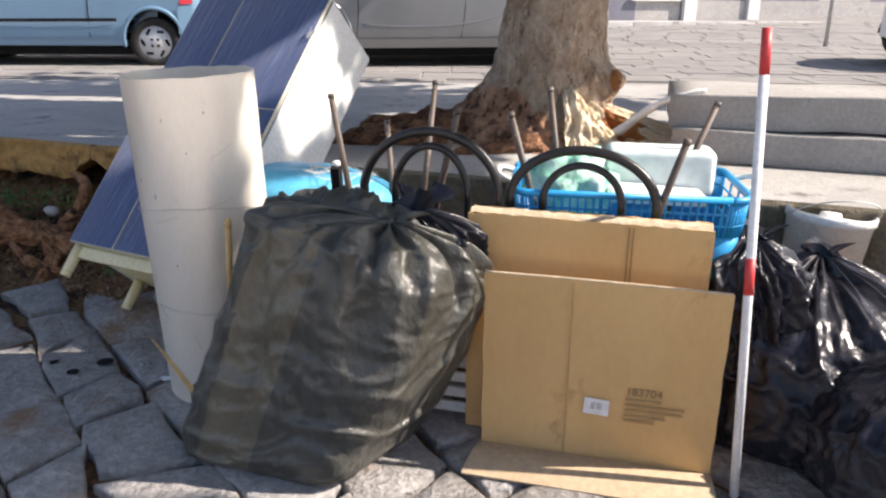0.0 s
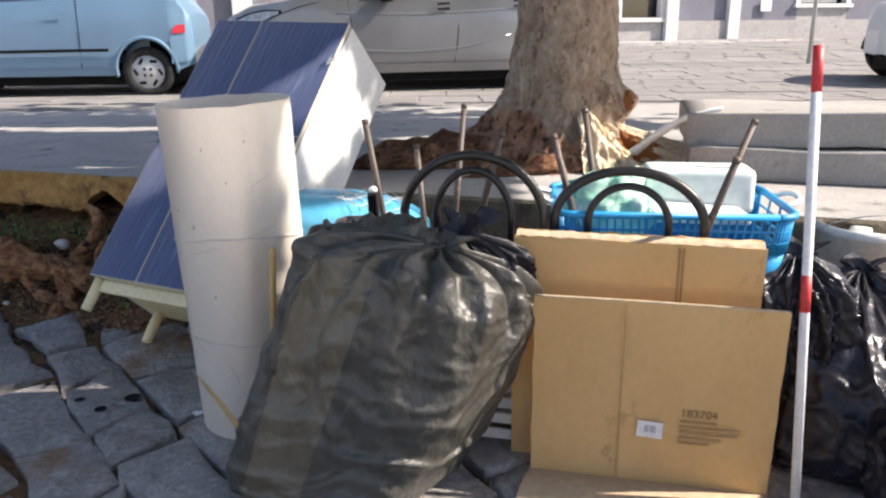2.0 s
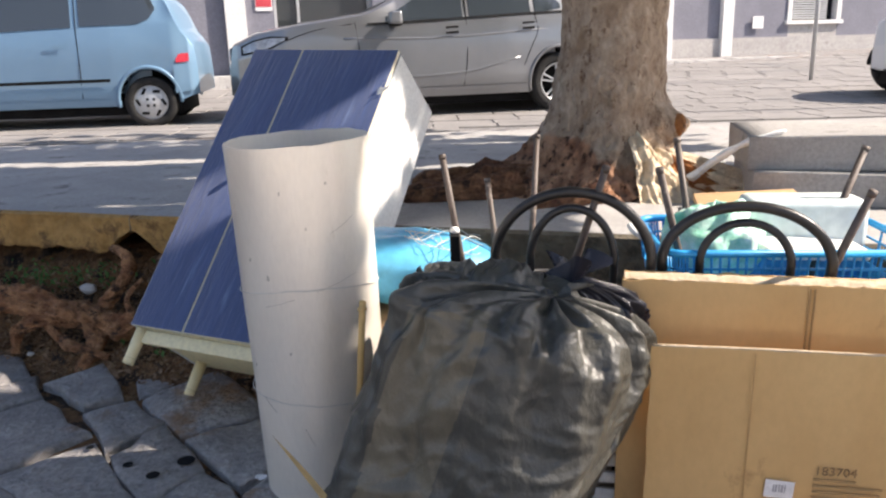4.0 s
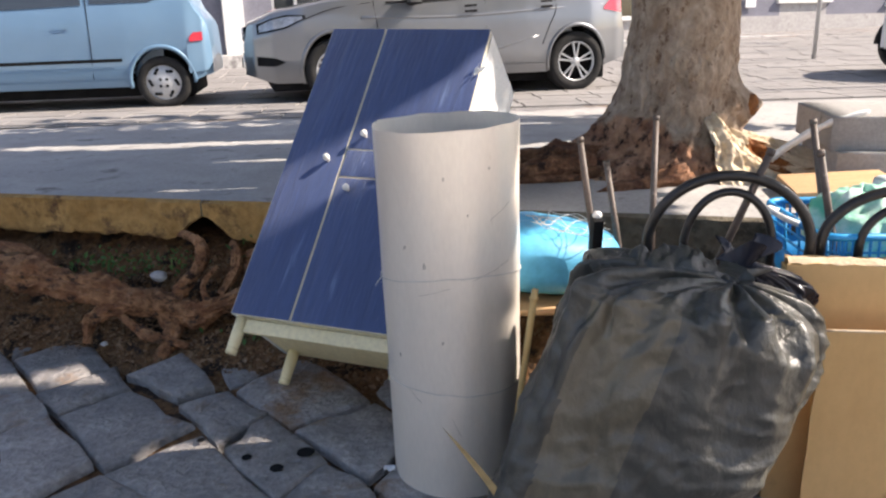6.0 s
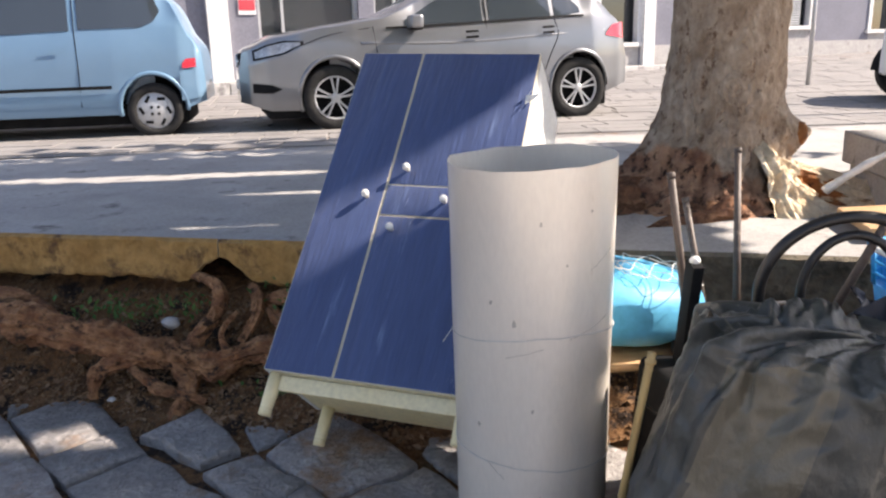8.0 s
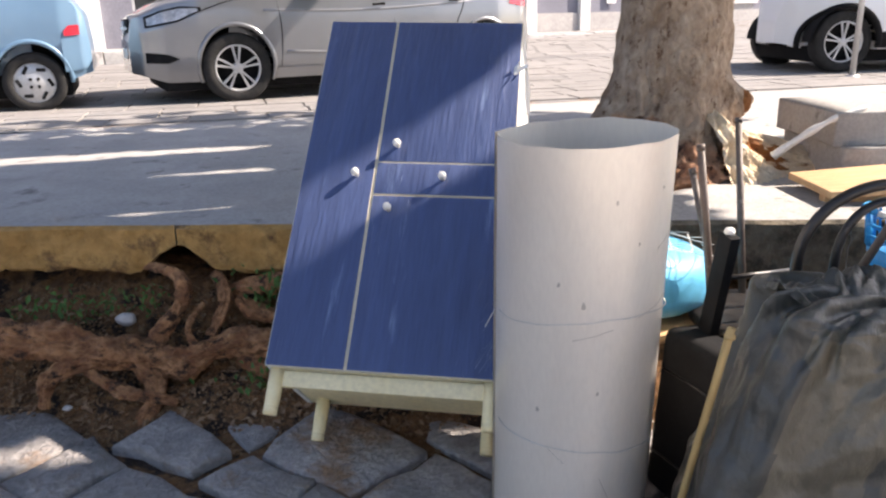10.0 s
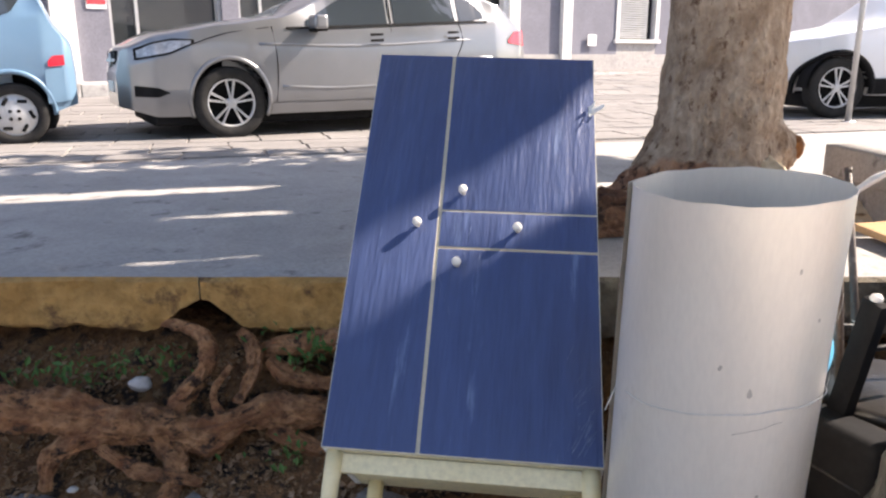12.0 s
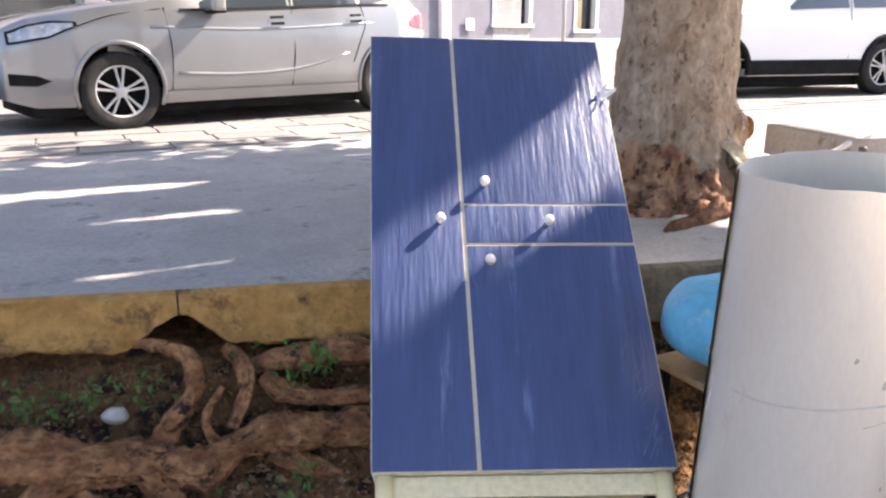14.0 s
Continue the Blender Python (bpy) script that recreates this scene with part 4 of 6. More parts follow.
# ---- blue basket with plastic containers ----
def basket():
    bk = thing("laundry_basket", pose(0.775, 2.33, 0.638, 0, 0, -5), "blue plastic laundry basket with a slotted rim, full of containers", "basket")
    W, D = 0.35, 0.225

    def ring(s, z, n=10):
        pts = []
        for qx, qy in ((1, -1), (1, 1), (-1, 1), (-1, -1)):
            a0 = {(1, -1): -90, (1, 1): 0, (-1, 1): 90, (-1, -1): 180}[(qx, qy)]
            for k in range(n + 1):
                a = radians(a0 + 90 * k / n)
                pts.append(((W * s - 0.06) * qx + 0.06 * math.cos(a), (D * s - 0.06) * qy + 0.06 * math.sin(a), z))
        return pts

    part("tub", grid_bm([ring(0.88, -0.115), ring(0.93, -0.05), ring(0.96, 0.02), ring(0.953, 0.02), ring(0.92, -0.05), ring(0.87, -0.108)], close=True, cap=True), BASKETBLUE, bk)
    bars = bmesh.new()
    lo, hi = ring(0.962, 0.02, 10), ring(0.99, 0.125, 10)
    per = len(lo)
    for k in range(per):
        for f in ((0.0, 0.35, 0.68) if (k % 11) == 10 and k // 11 in (0, 2) or (k % 11) == 10 else (0.0,)):
            a, b = Vector(lo[k]).lerp(Vector(lo[(k + 1) % per]), f), Vector(hi[k]).lerp(Vector(hi[(k + 1) % per]), f)
            sweep_bm([a, b], 0.004, 5, bm=bars)
    for k in range(24):
        for sy in (-1, 1):
            x = -0.26 + 0.52 * k / 23
            sweep_bm([(x, sy * D * 0.962, 0.02), (x * 1.03, sy * D * 0.99, 0.125)], 0.004, 5, bm=bars)
    for z, s in ((0.055, 0.972), (0.09, 0.98)):
        sweep_bm([*ring(s, z), ring(s, z)[0]], 0.004, 5, bm=bars)
    part("slotted_wall", bars, BASKETBLUE, bk, "slotted upper wall")
    part("rim", sweep_bm([*ring(1.0, 0.135), ring(1.0, 0.135)[0]], 0.011, 8), BASKETBLUE, bk)
    for sx in (-1, 1):
        h = [(sx * (W + 0.005), -0.08, 0.135), (sx * (W + 0.045), -0.06, 0.15), (sx * (W + 0.055), 0.0, 0.155), (sx * (W + 0.045), 0.06, 0.15), (sx * (W + 0.005), 0.08, 0.135)]
        part("handle", sweep_bm(curve_pts(h, 5), 0.009, 8), WHITEP, bk, "white handle")
    return bk


basket()
can = thing("plastic_canister", pose(0.885, 2.40, 0.725, 0, 0, -6), "frosted clear plastic canister lying in the basket", "canister")
part("shell", box_bm(0.34, 0.16, 0.145, at(0.01, 0, 0.0725), 0.035, 4), FROST, can)
part("cap", lathe_bm([(0, 0), (0.028, 0), (0.028, 0.03), (0, 0.032)], 18, at(-0.15, 0, 0.08) @ pose(0, 0, 0, 0, -90, 0)), WHITEP, can)
gb = thing("plastic_bag", at(0.60, 2.30, 0.66), "crumpled pale green carrier bag in the basket", "bag")
rows = []
for i in range(20):
    b = -math.pi / 2 + math.pi * i / 19
    rows.append([(r * math.cos(b) * math.cos(a), 0.7 * r * math.cos(b) * math.sin(a), 0.10 + 0.8 * r * math.sin(b)) for a, r in [(a, 0.14 * (1 + 0.35 * noise.noise(Vector((math.cos(a) * 2.2, math.sin(a) * 2.2, b * 2.5))))) for a in [2 * math.pi * k / 40 for k in range(40)]]])
part("film", grid_bm(rows, close=True), GREENBAG, gb)
tray = thing("foam_tray", pose(0.86, 2.26, 0.745, 4, 3, 4), "white foam tray lying in the basket", "tray")
part("tray_shell", box_bm(0.30, 0.14, 0.03, at(0, 0, 0), 0.012), WHITEP, tray)

bucket = thing("paint_bucket", pose(1.60, 2.72, 0.262, 0, 4, 0), "white paint bucket with a lid, behind the bags", "bucket")
part("shell", lathe_bm([(0, 0), (0.13, 0), (0.15, 0.29), (0.158, 0.292), (0.158, 0.32), (0.151, 0.325)], 40), WHITEP, bucket)
part("lid", lathe_bm([(0.151, 0.322), (0.145, 0.318), (0.14, 0.300), (0.04, 0.298), (0.036, 0.315), (0.02, 0.318), (0, 0.318)], 40), WHITEP, bucket)
part("bail", sweep_bm([(0.158 * math.cos(a), 0.158 * math.sin(a) - 0.01, 0.30 - 0.10 * math.sin(a)) for a in [math.pi + math.pi * k / 20 for k in range(21)]], 0.0025, 6), STEELPOLE, bucket, "wire handle")
crate = thing("wooden_crate", pose(1.60, 2.72, -0.038), "low dark wooden crate under the bucket", "crate")
for k in range(3):
    part("slat", box_bm(0.36, 0.02, 0.08, at(0, -0.17, 0.05 + 0.095 * k), 0.003), PLYWOOD, crate)
    part("slat", box_bm(0.36, 0.02, 0.08, at(0, 0.17, 0.05 + 0.095 * k), 0.003), PLYWOOD, crate)
part("top_board", box_bm(0.36, 0.36, 0.014, at(0, 0, 0.292), 0.002), PLYWOOD, crate)
for sx in (-0.17, 0.17):
    part("end_board", box_bm(0.014, 0.32, 0.27, at(sx, 0, 0.15), 0.002), PLYWOOD, crate)

pole = thing("marker_pole", at(1.043, 1.752, 0.0), "thin white pole with red bands, propped upright", "pole")
p0, p1 = Vector((0, 0, 0.0)), Vector((-0.03, 0.15, 1.26))
part("shaft", sweep_bm([p0, p0.lerp(p1, 0.5), p1], 0.0125, 14), POLEWHITE, pole)
for z0, z1 in ((0.585, 0.683), (1.147, 1.26)):
    part("red_band", sweep_bm([p0.lerp(p1, z0 / 1.26), p0.lerp(p1, z1 / 1.26)], 0.0131, 14), POLERED, pole, "red painted band")

crate = thing("slatted_crate", pose(0.16, 2.24, 0.0, 0, 0, -11), "low white slatted crate behind the bag", "crate")
for k in range(6):
    part("slat", box_bm(0.34, 0.012, 0.034, at(0, -0.10, 0.05 + 0.055 * k), 0.002), WHITEP, crate)
    part("slat", box_bm(0.34, 0.012, 0.034, at(0, 0.10, 0.05 + 0.055 * k), 0.002), WHITEP, crate)
for sx in (-0.16, 0.16):
    for sy in (-0.088, 0.088):
        part("corner_post", box_bm(0.02, 0.02, 0.37, at(sx, sy, 0.185), 0.002), TRIM, crate)
for k, (x, y, s) in enumerate(((-0.80, 2.30, 0.035), (-0.33, 2.20, 0.03), (-0.36, 2.10, 0.022))):
    bm = grid_bm([[(s * (i / 5 - 0.5), s * 0.8 * (j / 5 - 0.5), 0.018 + 0.012 * noise.noise(Vector((i * 0.6, j * 0.6, k * 3.0)))) for i in range(6)] for j in range(6)])
    sc = part("paper_scrap", bm, PAPER)
    sc.matrix_basis = pose(x, y, 0, 0, 0, 40 * k)
    tagged(sc, "crumpled white paper scrap on the paving", "paper")

# ---- the plane tree, its roots and torn stump ----
TREE = Vector((0.69, 4.17, 0.58))


def tree():
    t = thing("tree", at(*TREE), "old street tree with pale mottled bark and a flared, damaged foot", "tree")
    rows = []
    n = 220
    for i in range(150):
        s = i / 149
        z = 3.6 * s ** 1.9
        row = []
        for k in range(n):
            a = 2 * math.pi * k / n
            d = Vector((math.cos(a), math.sin(a), 0))
            r = 0.268 + 0.03 * math.exp(-z / 0.5) - 0.012 * z
            # flare: the long ridge root to the west, buttresses to the front and east
            for ang, amp, wid, fall in ((180, 0.62, 0.36, 0.17), (214, 0.36, 0.5, 0.15), (262, 0.24, 0.45, 0.15), (300, 0.10, 0.4, 0.12), (340, 0.08, 0.4, 0.1), (60, 0.25, 0.8, 0.2), (120, 0.3, 0.7, 0.2)):
                da = (a - radians(ang) + math.pi) % (2 * math.pi) - math.pi
                r += amp * math.exp(-(da / wid) ** 2) * math.exp(-z / fall)
            # swelling on the east side
            da = (a - radians(-22) + math.pi) % (2 * math.pi) - math.pi
            r += 0.105 * math.exp(-(da / 0.36) ** 2 - ((z - 0.36) / 0.095) ** 2)
            p = d * r
            q = Vector((p.x * 5, p.y * 5, z * 4))
            low = math.exp(-z / 0.22)
            # ropy strands running down and out at the foot
            rope = abs(noise.noise(Vector((a * 5.5 + 0.8 * noise.noise(q), z * 2.2, 2.0))))
            r += low * (0.05 - 0.20 * rope) * (1 if math.pi * 0.8 < a < math.pi * 1.62 else 0.3)
            r += 0.018 * noise.noise(q) + (0.010 + 0.06 * low) * noise.noise(q * 2.2) + (0.005 + 0.05 * low) * noise.noise(q * 5) + (0.003 + 0.02 * low) * noise.noise(q * 12)
            # ring-shaped healed branch scar on the front
            sx, sz = (a - radians(257)) * 0.28, z - 0.58
            rr = math.hypot(sx, sz)
            r += 0.010 * math.exp(-((rr - 0.065) / 0.012) ** 2) - 0.010 * math.exp(-((rr - 0.082) / 0.010) ** 2) + 0.006 * math.exp(-((rr - 0.022) / 0.01) ** 2)
            row.append((d.x * r, d.y * r, z - 0.02))
        rows.append(row)
    bm = grid_bm(rows, close=True)
    lay = bm.verts.layers.float.new("collar")
    for v in bm.verts:
        a = math.atan2(v.co.y, v.co.x) % (2 * math.pi)
        edge = 0.25 + 0.10 * noise.noise(v.co * 3) + 0.05 * noise.noise(v.co * 9) - 0.05 * smooth01((a - radians(240)) / 0.9)
        v[lay] = smooth01((edge + 0.10 - v.co.z) / 0.2)
    part("trunk", bm, BARK, t, "pale trunk, red-brown and rough at the foot")
    for pts, r0, r1 in (([(-0.5, -0.25, 0.06), (-0.8, -0.3, 0.05), (-1.1, -0.32, 0.03), (-1.35, -0.36, 0.0)], 0.085, 0.03), ([(-0.4, -0.1, 0.10), (-0.75, -0.1, 0.09), (-1.05, -0.08, 0.05)], 0.09, 0.04), ([(-0.1, -0.45, 0.04), (-0.35, -0.55, 0.03), (-0.6, -0.62, 0.0)], 0.06, 0.02)):
        c = curve_pts(pts, 8)
        part("root", sweep_bm(c, [r0 + (r1 - r0) * k / (len(c) - 1) for k in range(len(c))], 36, wobble=0.35, freq=9, groove=0.6), BARKFOOT, t)
    # pale torn wood at the south-east foot
    rows = []
    for i in range(46):
        s = i / 45
        row = []
        for k in range(110):
            a = radians(274 + 80 * k / 109)
            d = Vector((math.cos(a), math.sin(a), 0))
            z = 0.35 * s * (0.62 + 0.45 * math.exp(-((a - radians(284)) / 0.3) ** 2) + 0.12 * noise.noise(Vector((a * 7, 3, 0))))
            r = 0.455 + 0.13 * (1 - s) ** 1.5 + 0.34 * math.exp(-((a - radians(338)) / 0.33) ** 2) * (1 - s * 0.8) - 0.24 * s ** 2.2
            r += 0.05 * noise.noise(Vector((a * 4, s * 2, 7))) + 0.035 * noise.noise(Vector((a * 13, s * 3, 1))) + 0.03 * noise.noise(Vector((a * 26, s * 7, 5))) - 0.04 * abs(noise.noise(Vector((a * 16, s * 5, 9)))) - 0.05 * max(0.0, noise.noise(Vector((a * 9, s * 4, 2)))) 
            r -= 0.20 * math.exp(-((a - radians(318)) / 0.16) ** 2 - ((s - 0.45) / 0.28) ** 2)
            row.append((d.x * r, d.y * r, z))
        rows.append(row)
    bm = grid_bm(rows)
    for f in bm.faces:
        c = f.calc_center_median()
        a = math.atan2(c.y, c.x) % (2 * math.pi)
        f.material_index = 1 if math.hypot((a - radians(318)) / 0.17, (c.z - 0.14) / 0.10) < 1 + 0.5 * noise.noise(c * 18) else 0
    part("torn_wood", bm, [TORN, KNOT], t, "pale splintered wood with a rotten hollow")
    part("knot", lathe_bm([(0, 0.05), (0.03, 0.048), (0.055, 0.03), (0.062, 0.0), (0.06, -0.03)], 24, at(0.30, -0.165, 0.345) @ pose(0, 0, 0, 0, 88, -38) @ Matrix.Diagonal((0.95, 0.8, 0.8, 1.0))), KNOT, t, "rust-brown healed branch stub")
    # limbs and crown above the view, unseen; leaves placed to cast the shade
    rnd = random.Random(11)
    for k in range(6):
        a = radians(-35 + 40 * k) + rnd.uniform(-0.15, 0.15)
        out = rnd.uniform(1.8, 3.2)
        pts = [(0.1 * math.cos(a), 0.1 * math.sin(a), 3.2), (0.3 * out * math.cos(a), 0.3 * out * math.sin(a), 4.2), (0.7 * out * math.cos(a + 0.2), 0.7 * out * math.sin(a + 0.2), 5.2), (out * math.cos(a + 0.1), out * math.sin(a + 0.1), 6.2 + rnd.uniform(-0.5, 0.9))]
        c = curve_pts(pts, 5)
        part("limb", sweep_bm(c, [0.15 - 0.12 * i / (len(c) - 1) for i in range(len(c))], 10, wobble=0.15), BARK, t)
    verts, faces = [], []

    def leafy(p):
        """How full the unseen crown is on the sun's ray through p, set by where shade is wanted: dense over the kerb,
        open over the pile and the street.
        """
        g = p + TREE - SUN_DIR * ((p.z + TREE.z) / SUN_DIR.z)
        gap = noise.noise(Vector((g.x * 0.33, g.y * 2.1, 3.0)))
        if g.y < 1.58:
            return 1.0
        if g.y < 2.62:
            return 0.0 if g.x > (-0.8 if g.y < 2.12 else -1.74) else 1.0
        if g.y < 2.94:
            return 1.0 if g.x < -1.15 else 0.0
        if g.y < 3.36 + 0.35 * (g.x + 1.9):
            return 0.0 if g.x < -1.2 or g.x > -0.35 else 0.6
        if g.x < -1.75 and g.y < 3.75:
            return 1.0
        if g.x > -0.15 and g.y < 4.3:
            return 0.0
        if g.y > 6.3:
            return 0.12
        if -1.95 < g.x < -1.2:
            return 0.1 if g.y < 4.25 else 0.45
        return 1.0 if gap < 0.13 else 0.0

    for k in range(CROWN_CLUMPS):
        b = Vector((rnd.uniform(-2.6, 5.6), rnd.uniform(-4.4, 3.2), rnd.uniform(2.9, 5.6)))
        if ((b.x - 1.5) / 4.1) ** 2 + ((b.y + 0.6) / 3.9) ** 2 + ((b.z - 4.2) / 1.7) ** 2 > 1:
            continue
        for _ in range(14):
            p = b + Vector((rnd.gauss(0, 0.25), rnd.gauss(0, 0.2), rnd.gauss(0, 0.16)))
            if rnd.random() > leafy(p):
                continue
            e = Euler((rnd.uniform(-0.8, 0.8), rnd.uniform(-0.8, 0.8), rnd.uniform(0, 6.3))).to_matrix()
            w, l = rnd.uniform(0.07, 0.10), rnd.uniform(0.09, 0.13)
            i0 = len(verts)
            for q in ((-w, 0, 0), (-w * 0.5, -l, -0.01), (w * 0.5, -l, -0.01), (w, 0, 0.0), (0, l * 1.2, 0.015)):
                verts.append(p + e @ Vector(q))
            faces.append((i0, i0 + 1, i0 + 2, i0 + 3, i0 + 4))
    me = bpy.data.meshes.new("crown")
    me.from_pydata(verts, [], faces)
    me.materials.append(LEAF)
    crown = new("crown", me)
    crown.parent = t
    tagged(crown, "unseen leafy crown, its gaps placed to shape sun and shade", kind="stuff")


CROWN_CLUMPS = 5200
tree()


def concrete_block(w, d, h, m, seed, label):
    c = thing("concrete_block", m, label, "block", "blocks by the tree")
    bm = box_bm(w, d, h, at(0, 0, h / 2))
    bmesh.ops.subdivide_edges(bm, edges=bm.edges[:], cuts=14, use_grid_fill=True)
    for v in bm.verts:
        q = v.co
        v.co += Vector((noise.noise(q * 3 + Vector((seed, 0, 0))), noise.noise(q * 3 + Vector((0, seed, 0))), noise.noise(q * 3 + Vector((0, 0, seed))))) * 0.010 + v.normal * 0.004 * noise.noise(q * 14)
    part("block_body", bm, CONCRETE, c)


concrete_block(1.75, 0.62, 0.15, pose(2.12, 3.62, 0.60, 0, 0.4, -13), 1, "long grey concrete block lying on the pavement")
concrete_block(1.85, 0.60, 0.155, pose(2.16, 3.68, 0.765, 0.5, -0.6, -12), 6, "long grey concrete block lying on another")
wood = thing("bleached_branch", at(1.10, 3.62, 0.60), "bleached curved branch between the tree and the blocks", "branch")
c = curve_pts([(-0.12, 0.1, 0.10), (0.0, 0.02, 0.22), (0.12, -0.02, 0.29), (0.26, -0.02, 0.325)], 8)
part("stem", sweep_bm(c, [0.030 - 0.014 * k / (len(c) - 1) for k in range(len(c))], 12, wobble=0.3, freq=14, flat=0.6), WHITEP, wood)
ply = thing("board", pose(1.10, 3.30, 0.60, 0, -4, -14), "pale plywood board lying against the tree foot", "board")
part("plank", box_bm(0.42, 0.40, 0.03, at(0, 0, 0.06), 0.003), PLYWOOD, ply)
part("batten", box_bm(0.40, 0.05, 0.045, at(0, -0.1, 0.0225), 0.003), PLYWOOD, ply)


# ---- roots, weeds and litter in the bank under the kerb ----
def bank_root(name, pts, radii, label, seed):
    c = curve_pts(pts, 16)
    n = len(c)
    rad = [lerp_table([(i / (len(radii) - 1), r) for i, r in enumerate(radii)], k / (n - 1)) for k in range(n)]
    c = [p + 0.02 * Vector((noise.noise(p * 4), noise.noise(p * 4 + Vector((9, 0, 0))), noise.noise(p * 4 + Vector((0, 9, 0))))) for p in c]
    ob = part(name, sweep_bm(c, rad, 44, wobble=0.30, freq=8.0, flat=0.9, fine=0.26, groove=0.28), ROOTBARK)
    return tagged(ob, label, "root", "roots under the kerb")


bank_root("tree_root", [(-3.4, 3.70, 0.36), (-2.9, 3.60, 0.36), (-2.5, 3.52, 0.33), (-2.22, 3.47, 0.275), (-2.0, 3.44, 0.215), (-1.82, 3.42, 0.165), (-1.68, 3.41, 0.15), (-1.5, 3.41, 0.185), (-1.25, 3.38, 0.17), (-0.95, 3.30, 0.14), (-0.6, 3.25, 0.12)], [0.060, 0.068, 0.070, 0.064, 0.055, 0.052, 0.056, 0.052, 0.052, 0.048, 0.042], "thick gnarled brown root running along the bank", 1)
bank_root("tree_root", [(-1.98, 3.43, 0.20), (-2.08, 3.40, 0.175), (-2.16, 3.385, 0.115), (-2.19, 3.375, 0.02)], [0.036, 0.034, 0.028, 0.022], "short brown root bent down to the paving", 2)
bank_root("tree_root", [(-1.84, 3.42, 0.16), (-1.80, 3.37, 0.09), (-1.81, 3.30, 0.03), (-1.85, 3.25, -0.05)], [0.045, 0.042, 0.034, 0.026], "forked brown root diving into the soil", 3)
bank_root("tree_root", [(-1.86, 3.74, 0.425), (-1.76, 3.62, 0.44), (-1.68, 3.56, 0.41), (-1.68, 3.51, 0.33), (-1.75, 3.48, 0.25), (-1.80, 3.46, 0.19)], [0.014, 0.018, 0.028, 0.036, 0.034, 0.03], "thin root curling out of the gap below the slabs", 4)
bank_root("tree_root", [(-1.56, 3.64, 0.41), (-1.53, 3.54, 0.37), (-1.54, 3.50, 0.29), (-1.58, 3.46, 0.21)], [0.026, 0.03, 0.026, 0.022], "upright root under the slab", 5)
bank_root("tree_root", [(-1.50, 3.58, 0.36), (-1.40, 3.52, 0.385), (-1.26, 3.48, 0.39), (-1.12, 3.44, 0.37), (-0.95, 3.40, 0.33)], [0.02, 0.034, 0.042, 0.04, 0.03], "reddish root close under the slab", 6)
bank_root("tree_root", [(-1.48, 3.52, 0.34), (-1.42, 3.49, 0.285), (-1.30, 3.46, 0.255), (-1.15, 3.42, 0.25)], [0.02, 0.026, 0.026, 0.022], "side root in crumbly soil", 7)
bank_root("tree_root", [(-3.0, 3.80, 0.44), (-2.75, 3.72, 0.42), (-2.5, 3.66, 0.38), (-2.36, 3.58, 0.32)], [0.024, 0.03, 0.026, 0.02], "thin root below the kerb edge", 8)
bank_root("tree_root", [(-1.60, 3.50, 0.33), (-1.66, 3.46, 0.26), (-1.64, 3.43, 0.20), (-1.60, 3.41, 0.16)], [0.012, 0.018, 0.02, 0.02], "thin side root joining the thick one", 10)
bank_root("tree_root", [(-2.02, 3.40, 0.15), (-1.94, 3.34, 0.10), (-1.84, 3.30, 0.07), (-1.72, 3.30, 0.03)], [0.018, 0.024, 0.022, 0.016], "thin root looping over the soil", 11)
bank_root("tree_root", [(-1.48, 3.40, 0.15), (-1.38, 3.33, 0.09), (-1.30, 3.29, 0.04), (-1.25, 3.24, -0.04)], [0.03, 0.026, 0.022, 0.016], "thin root reaching the paving edge", 12)

rnd = random.Random(5)
verts, faces = [], []
for cx, cy, cz, n, spread in ((-2.15, 3.66, 0.32, 60, 0.10), (-1.98, 3.64, 0.33, 55, 0.07), (-1.83, 3.62, 0.34, 40, 0.06), (-1.36, 3.52, 0.34, 40, 0.05), (-1.55, 3.36, 0.05, 12, 0.1), (-1.45, 3.57, 0.40, 14, 0.05), (-1.32, 3.43, 0.40, 50, 0.025), (-1.44, 3.31, 0.10, 34, 0.03)):
    for _ in range(n):
        p = Vector((cx + rnd.gauss(0, spread), cy + rnd.gauss(0, 0.02) - 0.03, cz + rnd.gauss(0, 0.035)))
        e = Euler((rnd.uniform(0.2, 1.5), rnd.uniform(-0.6, 0.6), rnd.uniform(0, 6.3))).to_matrix()
        l = rnd.uniform(0.008, 0.021)
        i0 = len(verts)
        verts += [p + e @ Vector(q) for q in ((0, -l, 0), (l * 0.5, 0, 0.004), (0, l, 0), (-l * 0.5, 0, 0.004))]
        faces.append((i0, i0 + 1, i0 + 2, i0 + 3))
me = bpy.data.meshes.new("weeds")
me.from_pydata(verts, [], faces)
WEED = mat("weed_leaf", (0.05, 0.125, 0.02), (0.09, 0.19, 0.04), 30, 0.6, bump=0.0)
me.materials.append(WEED)
tagged(new("weeds", me), "small green weeds growing in the bank", "weeds", kind="stuff")

